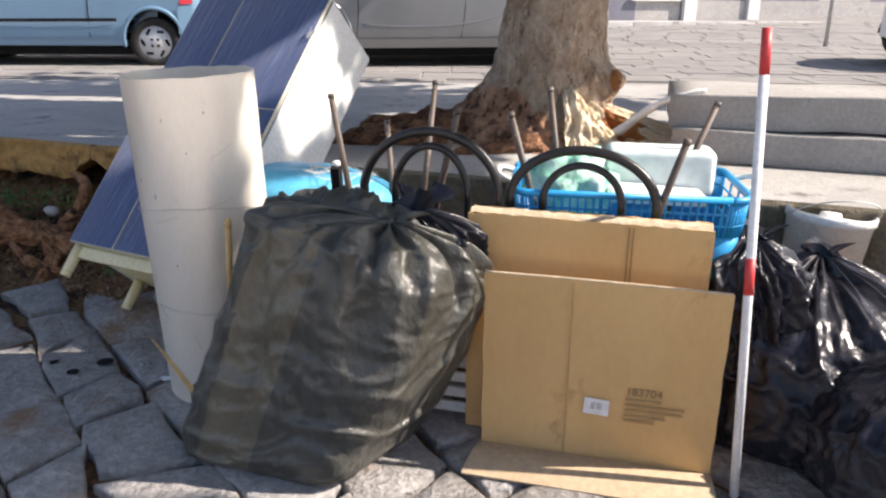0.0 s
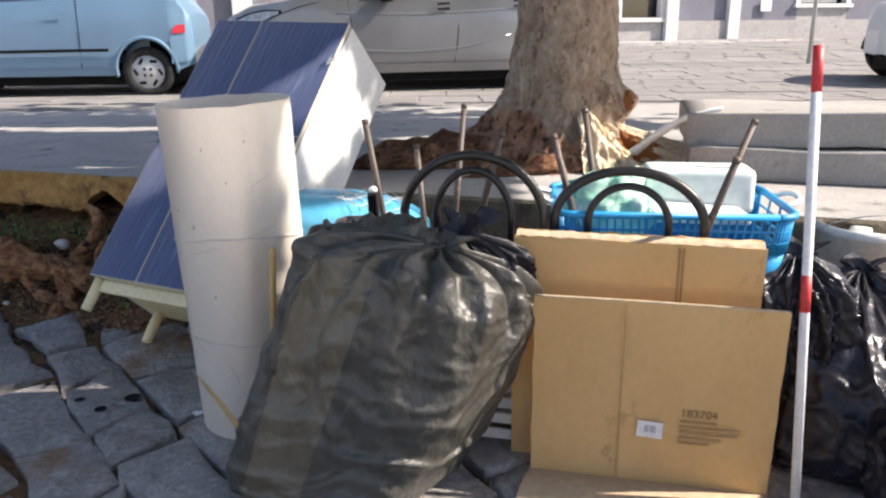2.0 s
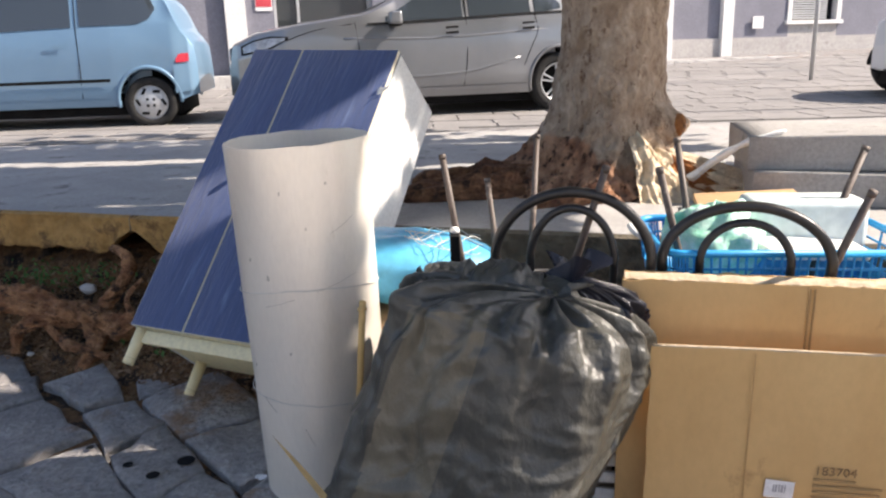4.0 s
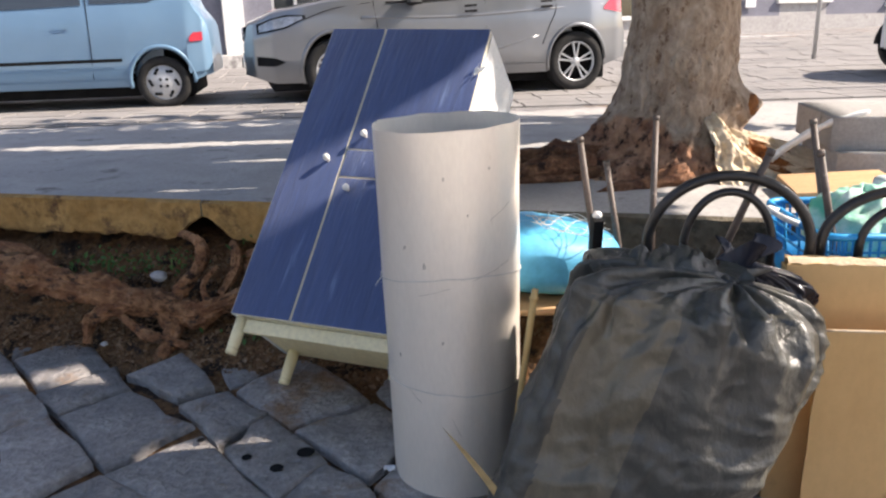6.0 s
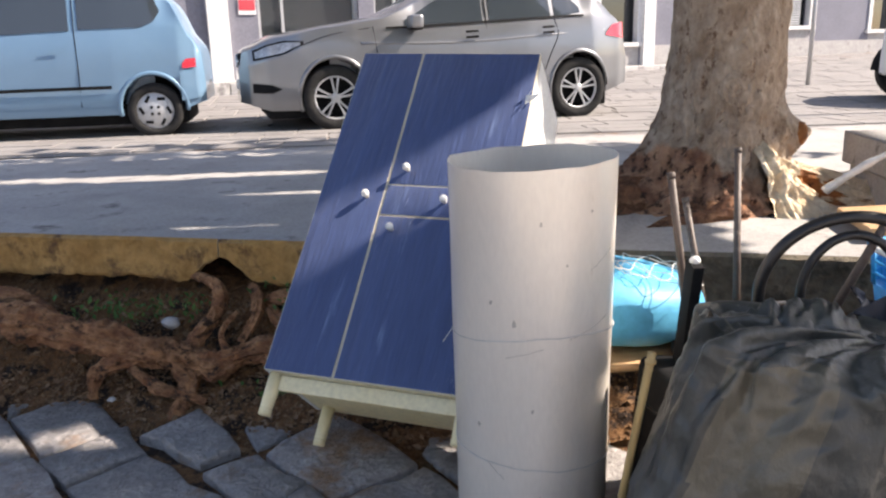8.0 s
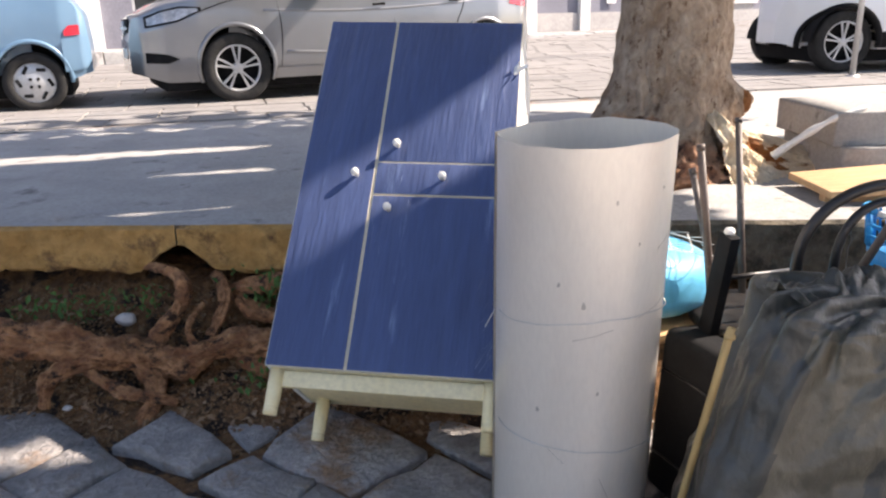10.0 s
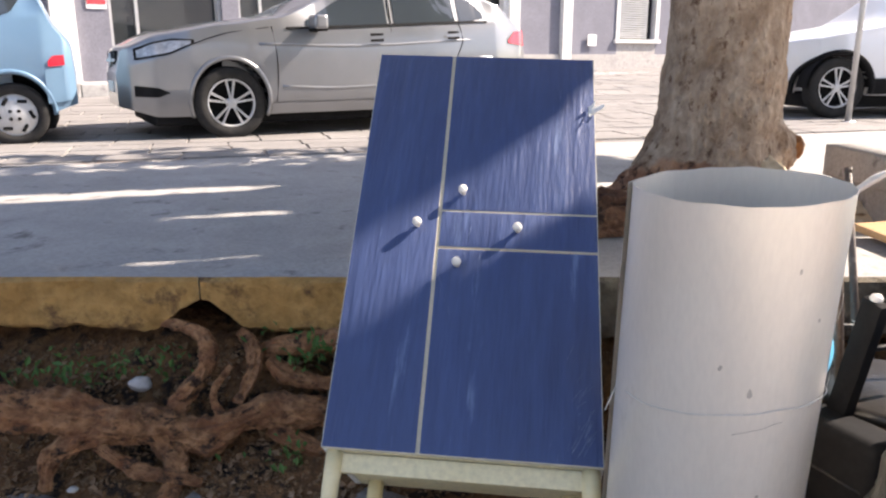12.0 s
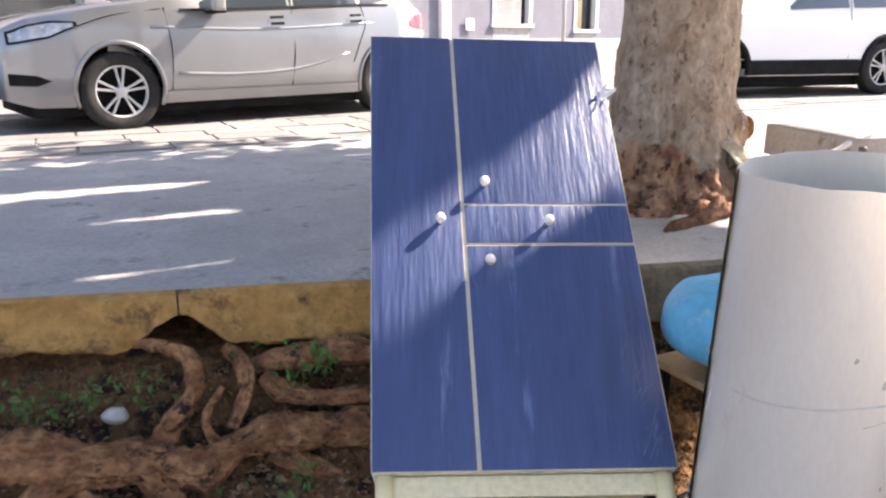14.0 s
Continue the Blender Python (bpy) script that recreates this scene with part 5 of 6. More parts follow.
verts, faces = [], []
for _ in range(5200):
    x = rnd.uniform(-3.2, 0.2)
    d = rnd.uniform(-0.62, 0.10)
    y = kerb_y(x) + d
    z = ground_z(x, y) + 0.002
    s = rnd.uniform(0.003, 0.010) * (2.2 if rnd.random() < 0.10 else 1)
    e = Euler((rnd.uniform(0, 3), rnd.uniform(0, 3), rnd.uniform(0, 3))).to_matrix()
    i0 = len(verts)
    verts += [Vector((x, y, z)) + e @ Vector((q[0] * s * rnd.uniform(0.6, 1.3), q[1] * s * rnd.uniform(0.6, 1.3), q[2] * s * 0.7)) for q in ((1, 0, 0), (-1, 0, 0), (0, 1, 0), (0, -1, 0), (0, 0, 1), (0, 0, -1))]
    faces += [tuple(i0 + k for k in f) for f in ((0, 2, 4), (2, 1, 4), (1, 3, 4), (3, 0, 4), (2, 0, 5), (1, 2, 5), (3, 1, 5), (0, 3, 5))]
me = bpy.data.meshes.new("gravel")
me.from_pydata(verts, [], faces)
GRAVEL = mat("gravel_bits", (0.14, 0.078, 0.038), (0.27, 0.165, 0.085), 40, 0.95, bump=0.2, c3=(0.45, 0.36, 0.26), spot=0.64, spot_scale=30)
me.materials.append(GRAVEL)
tagged(new("gravel", me), "gravel and crumbs of soil on the bank", "gravel", kind="stuff")


verts, faces = [], []
for _ in range(1100):
    x = rnd.uniform(-3.0, -0.6)
    y = kerb_y(x) + rnd.uniform(-0.5, 0.05)
    p = Vector((x, y, ground_z(x, y) + 0.008))
    e = Euler((rnd.uniform(-0.6, 0.6), rnd.uniform(-0.6, 0.6), rnd.uniform(0, 6.3))).to_matrix()
    l = rnd.uniform(0.008, 0.022)
    i0 = len(verts)
    verts += [p + e @ Vector(q) for q in ((0, -l, 0.002), (l * 0.6, 0, 0.006), (0, l, 0.0), (-l * 0.6, 0, 0.007))]
    faces.append((i0, i0 + 1, i0 + 2, i0 + 3))
me = bpy.data.meshes.new("leaf_litter")
me.from_pydata(verts, [], faces)
LITTER = mat("dead_leaves", (0.20, 0.11, 0.06), (0.34, 0.22, 0.13), 25, 0.9, bump=0.0, c3=(0.45, 0.36, 0.26), spot=0.62, spot_scale=9)
me.materials.append(LITTER)
tagged(new("leaf_litter", me), "dead leaves and scraps on the bank", "leaves", kind="stuff")


def pebble(x, y, z, s, label, material=PEBBLE, seed=0):
    bm = bmesh.new()
    bmesh.ops.create_icosphere(bm, subdivisions=3, radius=1)
    for v in bm.verts:
        v.co *= 1 + 0.25 * noise.noise(v.co * 1.4 + Vector((seed, 0, 0))) + 0.05 * noise.noise(v.co * 5)
        v.co = Vector((v.co.x * s * 1.15, v.co.y * s * 0.9, v.co.z * s * 0.75))
    ob = part("pebble", bm, material)
    ob.matrix_basis = at(x, y, z)
    tagged(ob, label, "stone")


pebble(-1.90, 3.585, 0.265, 0.034, "pale grey pebble resting on the root")
pebble(-2.10, 3.36, 0.03, 0.014, "small pale pebble on the earth", seed=2)
pebble(-1.28, 3.30, 0.02, 0.012, "small pale pebble on the earth", seed=4)
pebble(-2.55, 3.60, 0.36, 0.05, "brown stone below the kerb", SOIL, 6)


# ---- parked cars ----
def wheel(parent, x, y, z, r, style, width=0.19, rim_r=None):
    w = tagged(new("wheel"), "")
    w.parent = parent
    w.matrix_basis = at(x, y, z)
    turn = pose(0, 0, 0, 90, 0, 0)  # local axis along the car's width, outer face towards -y
    rr = rim_r or r * 0.66
    h = width / 2
    part("tyre", lathe_bm([(rr, -h * 0.8), (rr + 0.01, -h), (r * 0.93, -h), (r * 0.985, -h * 0.8), (r, -h * 0.5), (r, h * 0.5), (r * 0.985, h * 0.8), (r * 0.93, h), (rr + 0.008, h), (rr, h * 0.86), (rr, -h * 0.8)], 48, turn), TYRE, w)
    part("rim_well", lathe_bm([(rr, -h * 0.6), (rr, h * 0.8), (rr - 0.012, h * 0.82), (rr - 0.02, h * 0.3), (rr * 0.9, -h * 0.2), (0.0, -h * 0.2)], 40, turn), TRIM if style != "cap" else RIMSILVER, w)
    if style == "cap":
        bm = lathe_bm([(rr - 0.005, h * 0.7), (rr - 0.02, h * 0.86), (rr * 0.6, h * 0.80), (rr * 0.3, h * 0.95), (0.02, h * 1.0), (0, h)], 40, turn)
        part("hub_cap", bm, RIMSILVER, w, "silver plastic wheel cover")
        for k in range(6):
            a = 2 * math.pi * k / 6
            part("slot", box_bm(0.075, 0.012, 0.030, pose(0, 0, 0, 0, -math.degrees(a), 0) @ at(rr * 0.74, -h * 0.83, 0) @ pose(0, 0, 0, 0, 62, 0), 0.004), TRIM, w)
        for k in range(4):
            a = 2 * math.pi * (k + 0.5) / 4
            part("bolt_hole", lathe_bm([(0, h * 0.99), (0.016, h * 0.99), (0.016, h * 0.9), (0, h * 0.9)], 10, turn @ at(rr * 0.26 * math.cos(a), rr * 0.26 * math.sin(a), 0)), TRIM, w)
    else:
        part("rim", lathe_bm([(rr + 0.002, h * 0.8), (rr + 0.002, h * 0.95), (rr - 0.012, h * 0.95), (rr - 0.018, h * 0.7)], 48, turn), RIMSILVER, w)
        for k in range(5):
            a = 360 * k / 5 + 90
            for off in (-10, 10):
                bm = grid_bm([[(rr * 0.12, -h * 0.72, -0.009), (rr * 0.12, -h * 0.86, -0.009), (rr * 0.12, -h * 0.86, 0.009), (rr * 0.12, -h * 0.72, 0.009)], [(rr * 0.6, -h * 0.66, -0.010), (rr * 0.6, -h * 0.84, -0.009), (rr * 0.6, -h * 0.84, 0.009), (rr * 0.6, -h * 0.66, 0.010)], [(rr * 0.99, -h * 0.6, -0.013), (rr * 0.99, -h * 0.86, -0.011), (rr * 0.99, -h * 0.86, 0.011), (rr * 0.99, -h * 0.6, 0.013)]], close=True, cap=True)
                bmesh.ops.transform(bm, matrix=pose(0, 0, 0, 0, -(a + off), 0), verts=bm.verts)
                sharp(part("spoke", bm, RIMSILVER, w))
        part("hub", lathe_bm([(0, h * 0.9), (0.03, h * 0.9), (0.05, h * 0.8), (0.05, h * 0.5)], 20, turn), RIMSILVER, w)
    return w


def raise_body(c, k):
    """Makes a car's body taller over the same wheels."""
    for ob in c.children:
        if not ob.name.startswith("wheel.") and ob.name != "wheel":
            ob.scale = (1, 1, k)


def car(name, m, label, paint, L, hw, top, belt, sill, plan, roof_in, wheels, wheel_r, style, arch_lip, arch=None, cladding=None):
    """Body skin: the side from sill to roof edge follows the plan and tumblehome, then closes over the top. Front is at x = 0, -y is the near side."""
    c = thing(name, m, label, "car", "parked cars")
    ra = arch or wheel_r + 0.045
    wz = wheel_r

    def half(x, z):
        w = hw * lerp_table(plan, x / L)
        zt = lerp_table(top, x)
        zb = lerp_table(belt, x)
        if z < 0.45:
            w *= 1 - 0.07 * ((0.45 - z) / 0.3) ** 2
        w *= 1 - 0.035 * max(0, (z - 0.62) / 0.3) ** 2 if z < zb else 1 - 0.035 * max(0, (zb - 0.62) / 0.3) ** 2
        if z > zb and zt > zb + 0.02:
            w *= 1 - roof_in * (z - zb) / max(0.25, zt - zb) * min(1, (zt - zb) / 0.3)
        return w

    nx, nz = 190, 46
    near = []
    for i in range(nx + 1):
        x = L * i / nx
        zt = lerp_table(top, x) - 0.02
        zs = lerp_table(sill, x)
        rowl = []
        for k in range(nz + 1):
            z = zs + (zt - zs) * k / nz
            y = half(x, z)
            for wx in wheels:
                if math.hypot(x - wx, z - wz) < ra:
                    y -= 0.24
            rowl.append((x, -y, z))
        yt = -rowl[-1][1]
        crown_pts = [(x, -yt * math.cos(b), zt + 0.02 * math.sin(b) + 0.025 * math.sin(b) * min(1, yt / 0.5)) for b in [math.pi / 2 * q / 8 for q in range(1, 9)]]
        near.append(rowl + crown_pts)
    rows = [r + [(p[0], -p[1], p[2]) for p in r[-2::-1]] for r in near]
    bm = grid_bm(rows)
    bm.faces.new([bm.verts.new(p) for p in rows[0]])
    bm.faces.new([bm.verts.new(p) for p in rows[-1]])
    sharp(part("body", bm, paint, c), 40)
    part("underside", box_bm(L * 0.88, hw * 1.55, 0.19, at(L / 2, 0, 0.215), 0.03), TRIM, c)
    for wx in wheels:
        for s in (-1, 1):
            wheel_y = s * (half(wx, wz + ra + 0.02) - 0.105)
            if s < 0:
                wheel(c, wx, wheel_y, wz, wheel_r, style)
            else:
                wheel(c, wx, wheel_y, wz, wheel_r, style).matrix_basis = at(wx, wheel_y, wz) @ pose(0, 0, 0, 0, 0, 180)
            lip = []
            for k in range(41):
                a = radians(-28 + 236 * k / 40)
                x, z = wx + (ra + 0.004) * math.cos(a), wz + (ra + 0.004) * math.sin(a)
                if z > lerp_table(sill, x) - 0.02:
                    lip.append((x, s * (half(x, z) + 0.001), z))
            part("arch_lip", sweep_bm(lip, 0.020 if not cladding else 0.035, 8), arch_lip, c)
            well = [[(wx + r * math.cos(a), s * (half(wx, wz + ra) - d), wz + r * math.sin(a)) for a in [math.pi * k / 24 for k in range(25)]] for r, d in ((ra - 0.004, 0.01), (ra - 0.004, 0.24), (0.02, 0.24))]
            part("wheel_well", grid_bm(well), TRIM, c)

    def patch(pname, lo, hi, x0, x1, material, off=0.006, nxp=28, nzp=8, sides=(-1, 1), plabel=""):
        """A panel lying on the body's side between two curves."""
        for s in sides:
            rr = []
            for i in range(nxp + 1):
                x = x0 + (x1 - x0) * i / nxp
                a, b = lerp_table(lo, x), lerp_table(hi, x)
                rr.append([(x, s * (half(x, a + (b - a) * k / nzp) + off), a + (b - a) * k / nzp) for k in range(nzp + 1)])
            part(pname, grid_bm(rr), material, c, plabel)

    def seam(pts, rad=0.005, material=TRIM, pname="panel_gap"):
        for s in (-1,):
            part(pname, sweep_bm(curve_pts([(x, s * (half(x, z) + 0.0005), z) for x, z in pts], 6), rad, 6), material, c)

    return c, half, patch, seam


# pale blue three-door hatchback
BL = 3.32
c, half, patch, seam = car("hatchback", pose(0, 0, 0), "pale blue small three-door hatchback parked at the roadside", CARBLUE, BL, 0.755,
    [(0, 0.52), (0.06, 0.70), (0.75, 0.90), (0.95, 0.95), (1.45, 1.36), (1.75, 1.43), (2.5, 1.44), (2.85, 1.40), (3.05, 1.22), (3.2, 0.92), (3.30, 0.80), (3.32, 0.55)],
    [(0, 0.5), (0.9, 0.90), (2.6, 0.97), (3.05, 1.0), (3.32, 0.9)], [(0, 0.30), (0.3, 0.22), (3.0, 0.22), (3.32, 0.32)],
    [(0, 0.72), (0.08, 0.92), (0.25, 0.99), (0.75, 1.0), (0.93, 0.96), (0.98, 0.9), (1.0, 0.8)], 0.17, (0.62, 2.82), 0.268, "cap", CARBLUE)
patch("front_window", [(1.2, 0.93), (2.12, 0.965)], [(1.2, 0.96), (1.5, 1.26), (1.7, 1.345), (2.12, 1.355)], 1.24, 2.12, CARGLASS, plabel="dark side window")
patch("rear_window", [(2.2, 0.975), (2.75, 0.985), (2.88, 1.03), (2.95, 1.12)], [(2.2, 1.355), (2.75, 1.345), (2.88, 1.30), (2.95, 1.14)], 2.2, 2.95, CARGLASS, plabel="dark side window")
patch("rub_strip", [(0.95, 0.445), (2.42, 0.455)], [(0.95, 0.475), (2.42, 0.485)], 0.95, 2.45, TRIM, 0.012, nzp=3, plabel="black rubbing strip")
patch("tail_lamp", [(3.12, 0.62), (3.24, 0.63)], [(3.12, 0.66), (3.16, 0.705), (3.24, 0.71)], 3.12, 3.25, TAILRED, 0.012, 8, 6, plabel="red tail lamp")
patch("rear_bumper", [(3.1, 0.33), (3.31, 0.36)], [(3.1, 0.60), (3.31, 0.62)], 3.09, 3.31, CARBLUE, 0.018, 8, 8)
seam([(2.165, 1.34), (2.165, 0.95), (2.165, 0.6), (2.15, 0.30)])
patch("door_handle", [(1.9, 0.80), (2.06, 0.805)], [(1.9, 0.835), (2.06, 0.84)], 1.9, 2.07, CARBLUE, 0.022, 8, 4)
patch("sill_trim", [(0.95, 0.235), (2.45, 0.235)], [(0.95, 0.285), (2.45, 0.285)], 0.96, 2.46, CARBLUE, 0.012, nzp=3)
yaw = 9.0
raise_body(c, 1.08)
c.matrix_basis = pose(-3.31, 8.36, 0.575, 0, 0, yaw) @ at(-2.82, 0.70, 0)

# silver-grey five-door hatchback
GL = 4.30
c, half, patch, seam = car("hatchback", pose(0, 0, 0), "silver-grey five-door hatchback with twin-spoke alloy wheels, parked", CARGREY, GL, 0.89,
    [(0, 0.55), (0.05, 0.76), (0.35, 0.885), (0.9, 0.975), (1.42, 1.04), (2.1, 1.31), (2.5, 1.40), (2.9, 1.415), (3.5, 1.34), (3.85, 1.21), (4.1, 1.02), (4.22, 0.9), (4.30, 0.6)],
    [(0, 0.6), (0.9, 0.86), (1.4, 0.92), (3.4, 1.02), (3.95, 1.04), (4.3, 0.95)], [(0, 0.28), (0.3, 0.20), (3.8, 0.22), (4.30, 0.34)],
    [(0, 0.46), (0.025, 0.68), (0.07, 0.84), (0.14, 0.94), (0.26, 0.985), (0.7, 1.0), (0.88, 0.97), (0.96, 0.88), (1.0, 0.74)], 0.20, (0.92, 3.62), 0.33, "spoke", CARGREY, arch=0.352)
patch("front_window", [(1.62, 0.955), (2.52, 0.985)], [(1.62, 0.99), (2.1, 1.22), (2.35, 1.31), (2.52, 1.335)], 1.66, 2.50, CARGLASS, plabel="dark side window")
patch("rear_window", [(2.58, 0.99), (3.30, 1.015)], [(2.58, 1.338), (3.0, 1.33), (3.30, 1.285)], 2.58, 3.28, CARGLASS, plabel="dark side window")
patch("quarter_window", [(3.33, 1.02), (3.66, 1.06)], [(3.33, 1.295), (3.5, 1.23), (3.66, 1.10)], 3.33, 3.64, CARGLASS, plabel="small dark quarter window")
patch("window_trim", [(1.45, 0.925), (3.7, 1.02)], [(1.45, 0.945), (3.7, 1.04)], 1.46, 3.68, TRIM, 0.008, nzp=2)
patch("headlamp", [(0.16, 0.685), (0.40, 0.725), (0.60, 0.80)], [(0.16, 0.745), (0.3, 0.80), (0.45, 0.825), (0.60, 0.825)], 0.16, 0.60, LAMPCLEAR, 0.010, 16, 6, plabel="clear glass headlamp")
patch("headlamp_rim", [(0.14, 0.665), (0.40, 0.708), (0.63, 0.80)], [(0.14, 0.76), (0.3, 0.815), (0.45, 0.842), (0.63, 0.835)], 0.14, 0.63, TRIM, 0.006, 16, 4, plabel="dark rim of the headlamp")
patch("air_intake", [(0.12, 0.37), (0.30, 0.365), (0.40, 0.40)], [(0.12, 0.46), (0.30, 0.445), (0.40, 0.405)], 0.12, 0.40, TRIM, 0.009, 12, 4, plabel="black corner air intake")
patch("tail_lamp", [(3.95, 0.83), (4.2, 0.80)], [(3.95, 0.85), (4.06, 0.94), (4.2, 0.96)], 3.96, 4.22, TAILRED, 0.010, 10, 5, plabel="red tail lamp")
patch("side_sill", [(1.28, 0.215), (3.25, 0.225)], [(1.28, 0.30), (3.25, 0.31)], 1.29, 3.24, CARGREY, 0.02, nzp=4)
for k, x0 in enumerate((2.28, 3.15)):
    patch("door_handle", [(x0, 0.845 + 0.03 * k), (x0 + 0.2, 0.855 + 0.03 * k)], [(x0, 0.875 + 0.03 * k), (x0 + 0.2, 0.885 + 0.03 * k)], x0, x0 + 0.2, CARGREY, 0.03, 8, 4)
    patch("handle_recess", [(x0 + 0.02, 0.825 + 0.03 * k), (x0 + 0.18, 0.83 + 0.03 * k)], [(x0 + 0.02, 0.90 + 0.03 * k), (x0 + 0.18, 0.905 + 0.03 * k)], x0 + 0.03, x0 + 0.17, TRIM, 0.002, 8, 4)
seam([(1.33, 0.95), (1.36, 0.7), (1.36, 0.5), (1.34, 0.31)])
seam([(2.54, 1.34), (2.54, 1.0), (2.54, 0.6), (2.50, 0.31)])
seam([(3.32, 1.02), (3.36, 0.85), (3.28, 0.68), (3.20, 0.5)])
seam([(0.62, 0.80), (0.9, 0.885), (1.3, 0.94)], 0.004)
# pressed crease rising to the rear along the doors
part("body_crease", sweep_bm(curve_pts([(x, -(half(x, z) - 0.012), z) for x, z in ((1.4, 0.44), (2.0, 0.42), (2.6, 0.46), (3.15, 0.58))], 6), 0.018, 8), CARGREY, c)
part("shoulder_crease", sweep_bm(curve_pts([(x, -(half(x, z) - 0.010), z) for x, z in ((1.2, 0.80), (2.2, 0.79), (3.2, 0.84), (3.95, 0.88))], 6), 0.016, 8), CARGREY, c)
mir = part("mirror", box_bm(0.13, 0.20, 0.125, at(1.74, -0.97, 0.985), 0.035, 3), CARGREY, c)
part("mirror_foot", box_bm(0.08, 0.12, 0.04, at(1.74, -0.85, 0.93), 0.01), TRIM, mir)
part("mirror_base", box_bm(0.12, 0.19, 0.025, at(1.74, -0.965, 0.925), 0.008), TRIM, mir)
bm = box_bm(0.04, 0.62, 0.17, at(0.035, 0, 0.66), 0.02)
part("grille", bm, TRIM, c, "black grille")
part("badge", lathe_bm([(0.058, -0.01), (0.07, 0.0), (0.058, 0.012), (0.05, 0.0), (0.058, -0.01)], 24, at(0.005, 0, 0.67) @ pose(0, 0, 0, 0, 90, 0)), RIMSILVER, c, "plain round chrome badge")
part("grille_bar", box_bm(0.02, 0.60, 0.025, at(0.01, 0, 0.665), 0.006), RIMSILVER, c)
part("windscreen", grid_bm([[(1.46 + 0.60 * t + 0.03, y * (0.70 - 0.12 * t), 1.062 + 0.245 * t + 0.012 * (1 - (y * 1.0) ** 2)) for y in [-1 + k / 6 for k in range(13)]] for t in [i / 6 for i in range(7)]]), CARGLASS, c, "dark windscreen")
part("number_plate", box_bm(0.012, 0.40, 0.09, at(-0.005, 0.0, 0.44), 0.004), WHITEP, c, "plain number plate")
yaw = 13.0
raise_body(c, 1.07)
c.matrix_basis = pose(-1.52, 8.42, 0.583, 0, 0, yaw) @ at(-0.92, 0.80, 0)

# white sports utility car
WL = 4.4
c, half, patch, seam = car("utility_car", pose(0, 0, 0), "white utility car with dark lower cladding, parked in the street", CARWHITE, WL, 0.90,
    [(0, 0.6), (0.06, 0.9), (0.9, 1.06), (1.25, 1.12), (1.8, 1.5), (2.2, 1.62), (3.4, 1.62), (3.9, 1.5), (4.25, 1.15), (4.4, 0.7)],
    [(0, 0.7), (1.2, 1.05), (4.0, 1.12), (4.4, 1.0)], [(0, 0.34), (0.3, 0.27), (4.1, 0.27), (4.4, 0.36)],
    [(0, 0.26), (0.03, 0.55), (0.08, 0.86), (0.14, 0.98), (0.8, 1.0), (0.95, 0.92), (1.0, 0.8)], 0.18, (0.56, 3.15), 0.36, "spoke", TRIM, cladding=True)
patch("front_window", [(1.55, 1.09), (2.5, 1.12)], [(1.55, 1.12), (2.0, 1.46), (2.5, 1.54)], 1.58, 2.5, CARGLASS, plabel="dark side window")
patch("rear_window", [(2.57, 1.12), (3.4, 1.14)], [(2.57, 1.54), (3.4, 1.50)], 2.57, 3.4, CARGLASS, plabel="dark side window")
patch("cladding", [(0.95, 0.28), (2.7, 0.28)], [(0.95, 0.47), (2.7, 0.47)], 0.96, 2.70, TRIM, 0.016, nzp=4, plabel="dark plastic sill")
seam([(2.53, 1.5), (2.53, 1.0), (2.5, 0.48)])
c.matrix_basis = pose(5.50, 8.72, 0.60, 0, 0, -9) @ at(-0.56, 0.80, 0)


# ---- the houses across the street ----
FA = Vector((-4.10, 14.40, 0.0))
FM = Matrix(((0.937, -0.349, 0), (0.349, 0.937, 0), (0, 0, 1))).to_4x4()
FM.translation = FA


def wall_piece(name, x0, x1, z0, z1, depth, material, parent, y=0.0, bevel=0.0):
    return sharp(part(name, box_bm(x1 - x0, depth, z1 - z0, at((x0 + x1) / 2, y + depth / 2, (z0 + z1) / 2), bevel), material, parent))


house = thing("house", FM, "plastered terrace house with shopfront and shuttered windows", "house")
OPEN = [(0.88, 2.75, 0.95, 3.3, "shop"), (3.05, 4.6, 0.95, 3.3, "shop"), (5.2, 6.6, 1.0, 3.2, "shop"), (8.1, 9.2, 1.42, 3.0, "window"), (12.9, 14.4, 1.72, 3.2, "shutter"), (16.5, 17.6, 1.6, 3.1, "window"), (-3.6, -1.4, 0.95, 3.3, "shop"), (-7.2, -5.0, 0.95, 3.3, "shop")]
OPEN.sort()
edge = -26.0
for x0, x1, z0, z1, kind in OPEN:
    wall_piece("wall", edge, x0, 0.5, 9.0, 0.4, PLASTER, house)
    wall_piece("wall_above", x0, x1, z1, 9.0, 0.4, PLASTER, house)
    wall_piece("wall_below", x0, x1, 0.5, z0, 0.4, PLINTH, house)
    edge = x1
wall_piece("wall", edge, 42, 0.5, 9.0, 0.4, PLASTER, house)
wall_piece("roof_edge", -26, 42, 9.0, 9.25, 0.9, PLINTH, house, -0.4)
wall_piece("rear_wall", -26, 42, 0.5, 9.0, 0.1, PLASTER, house, 4.0)
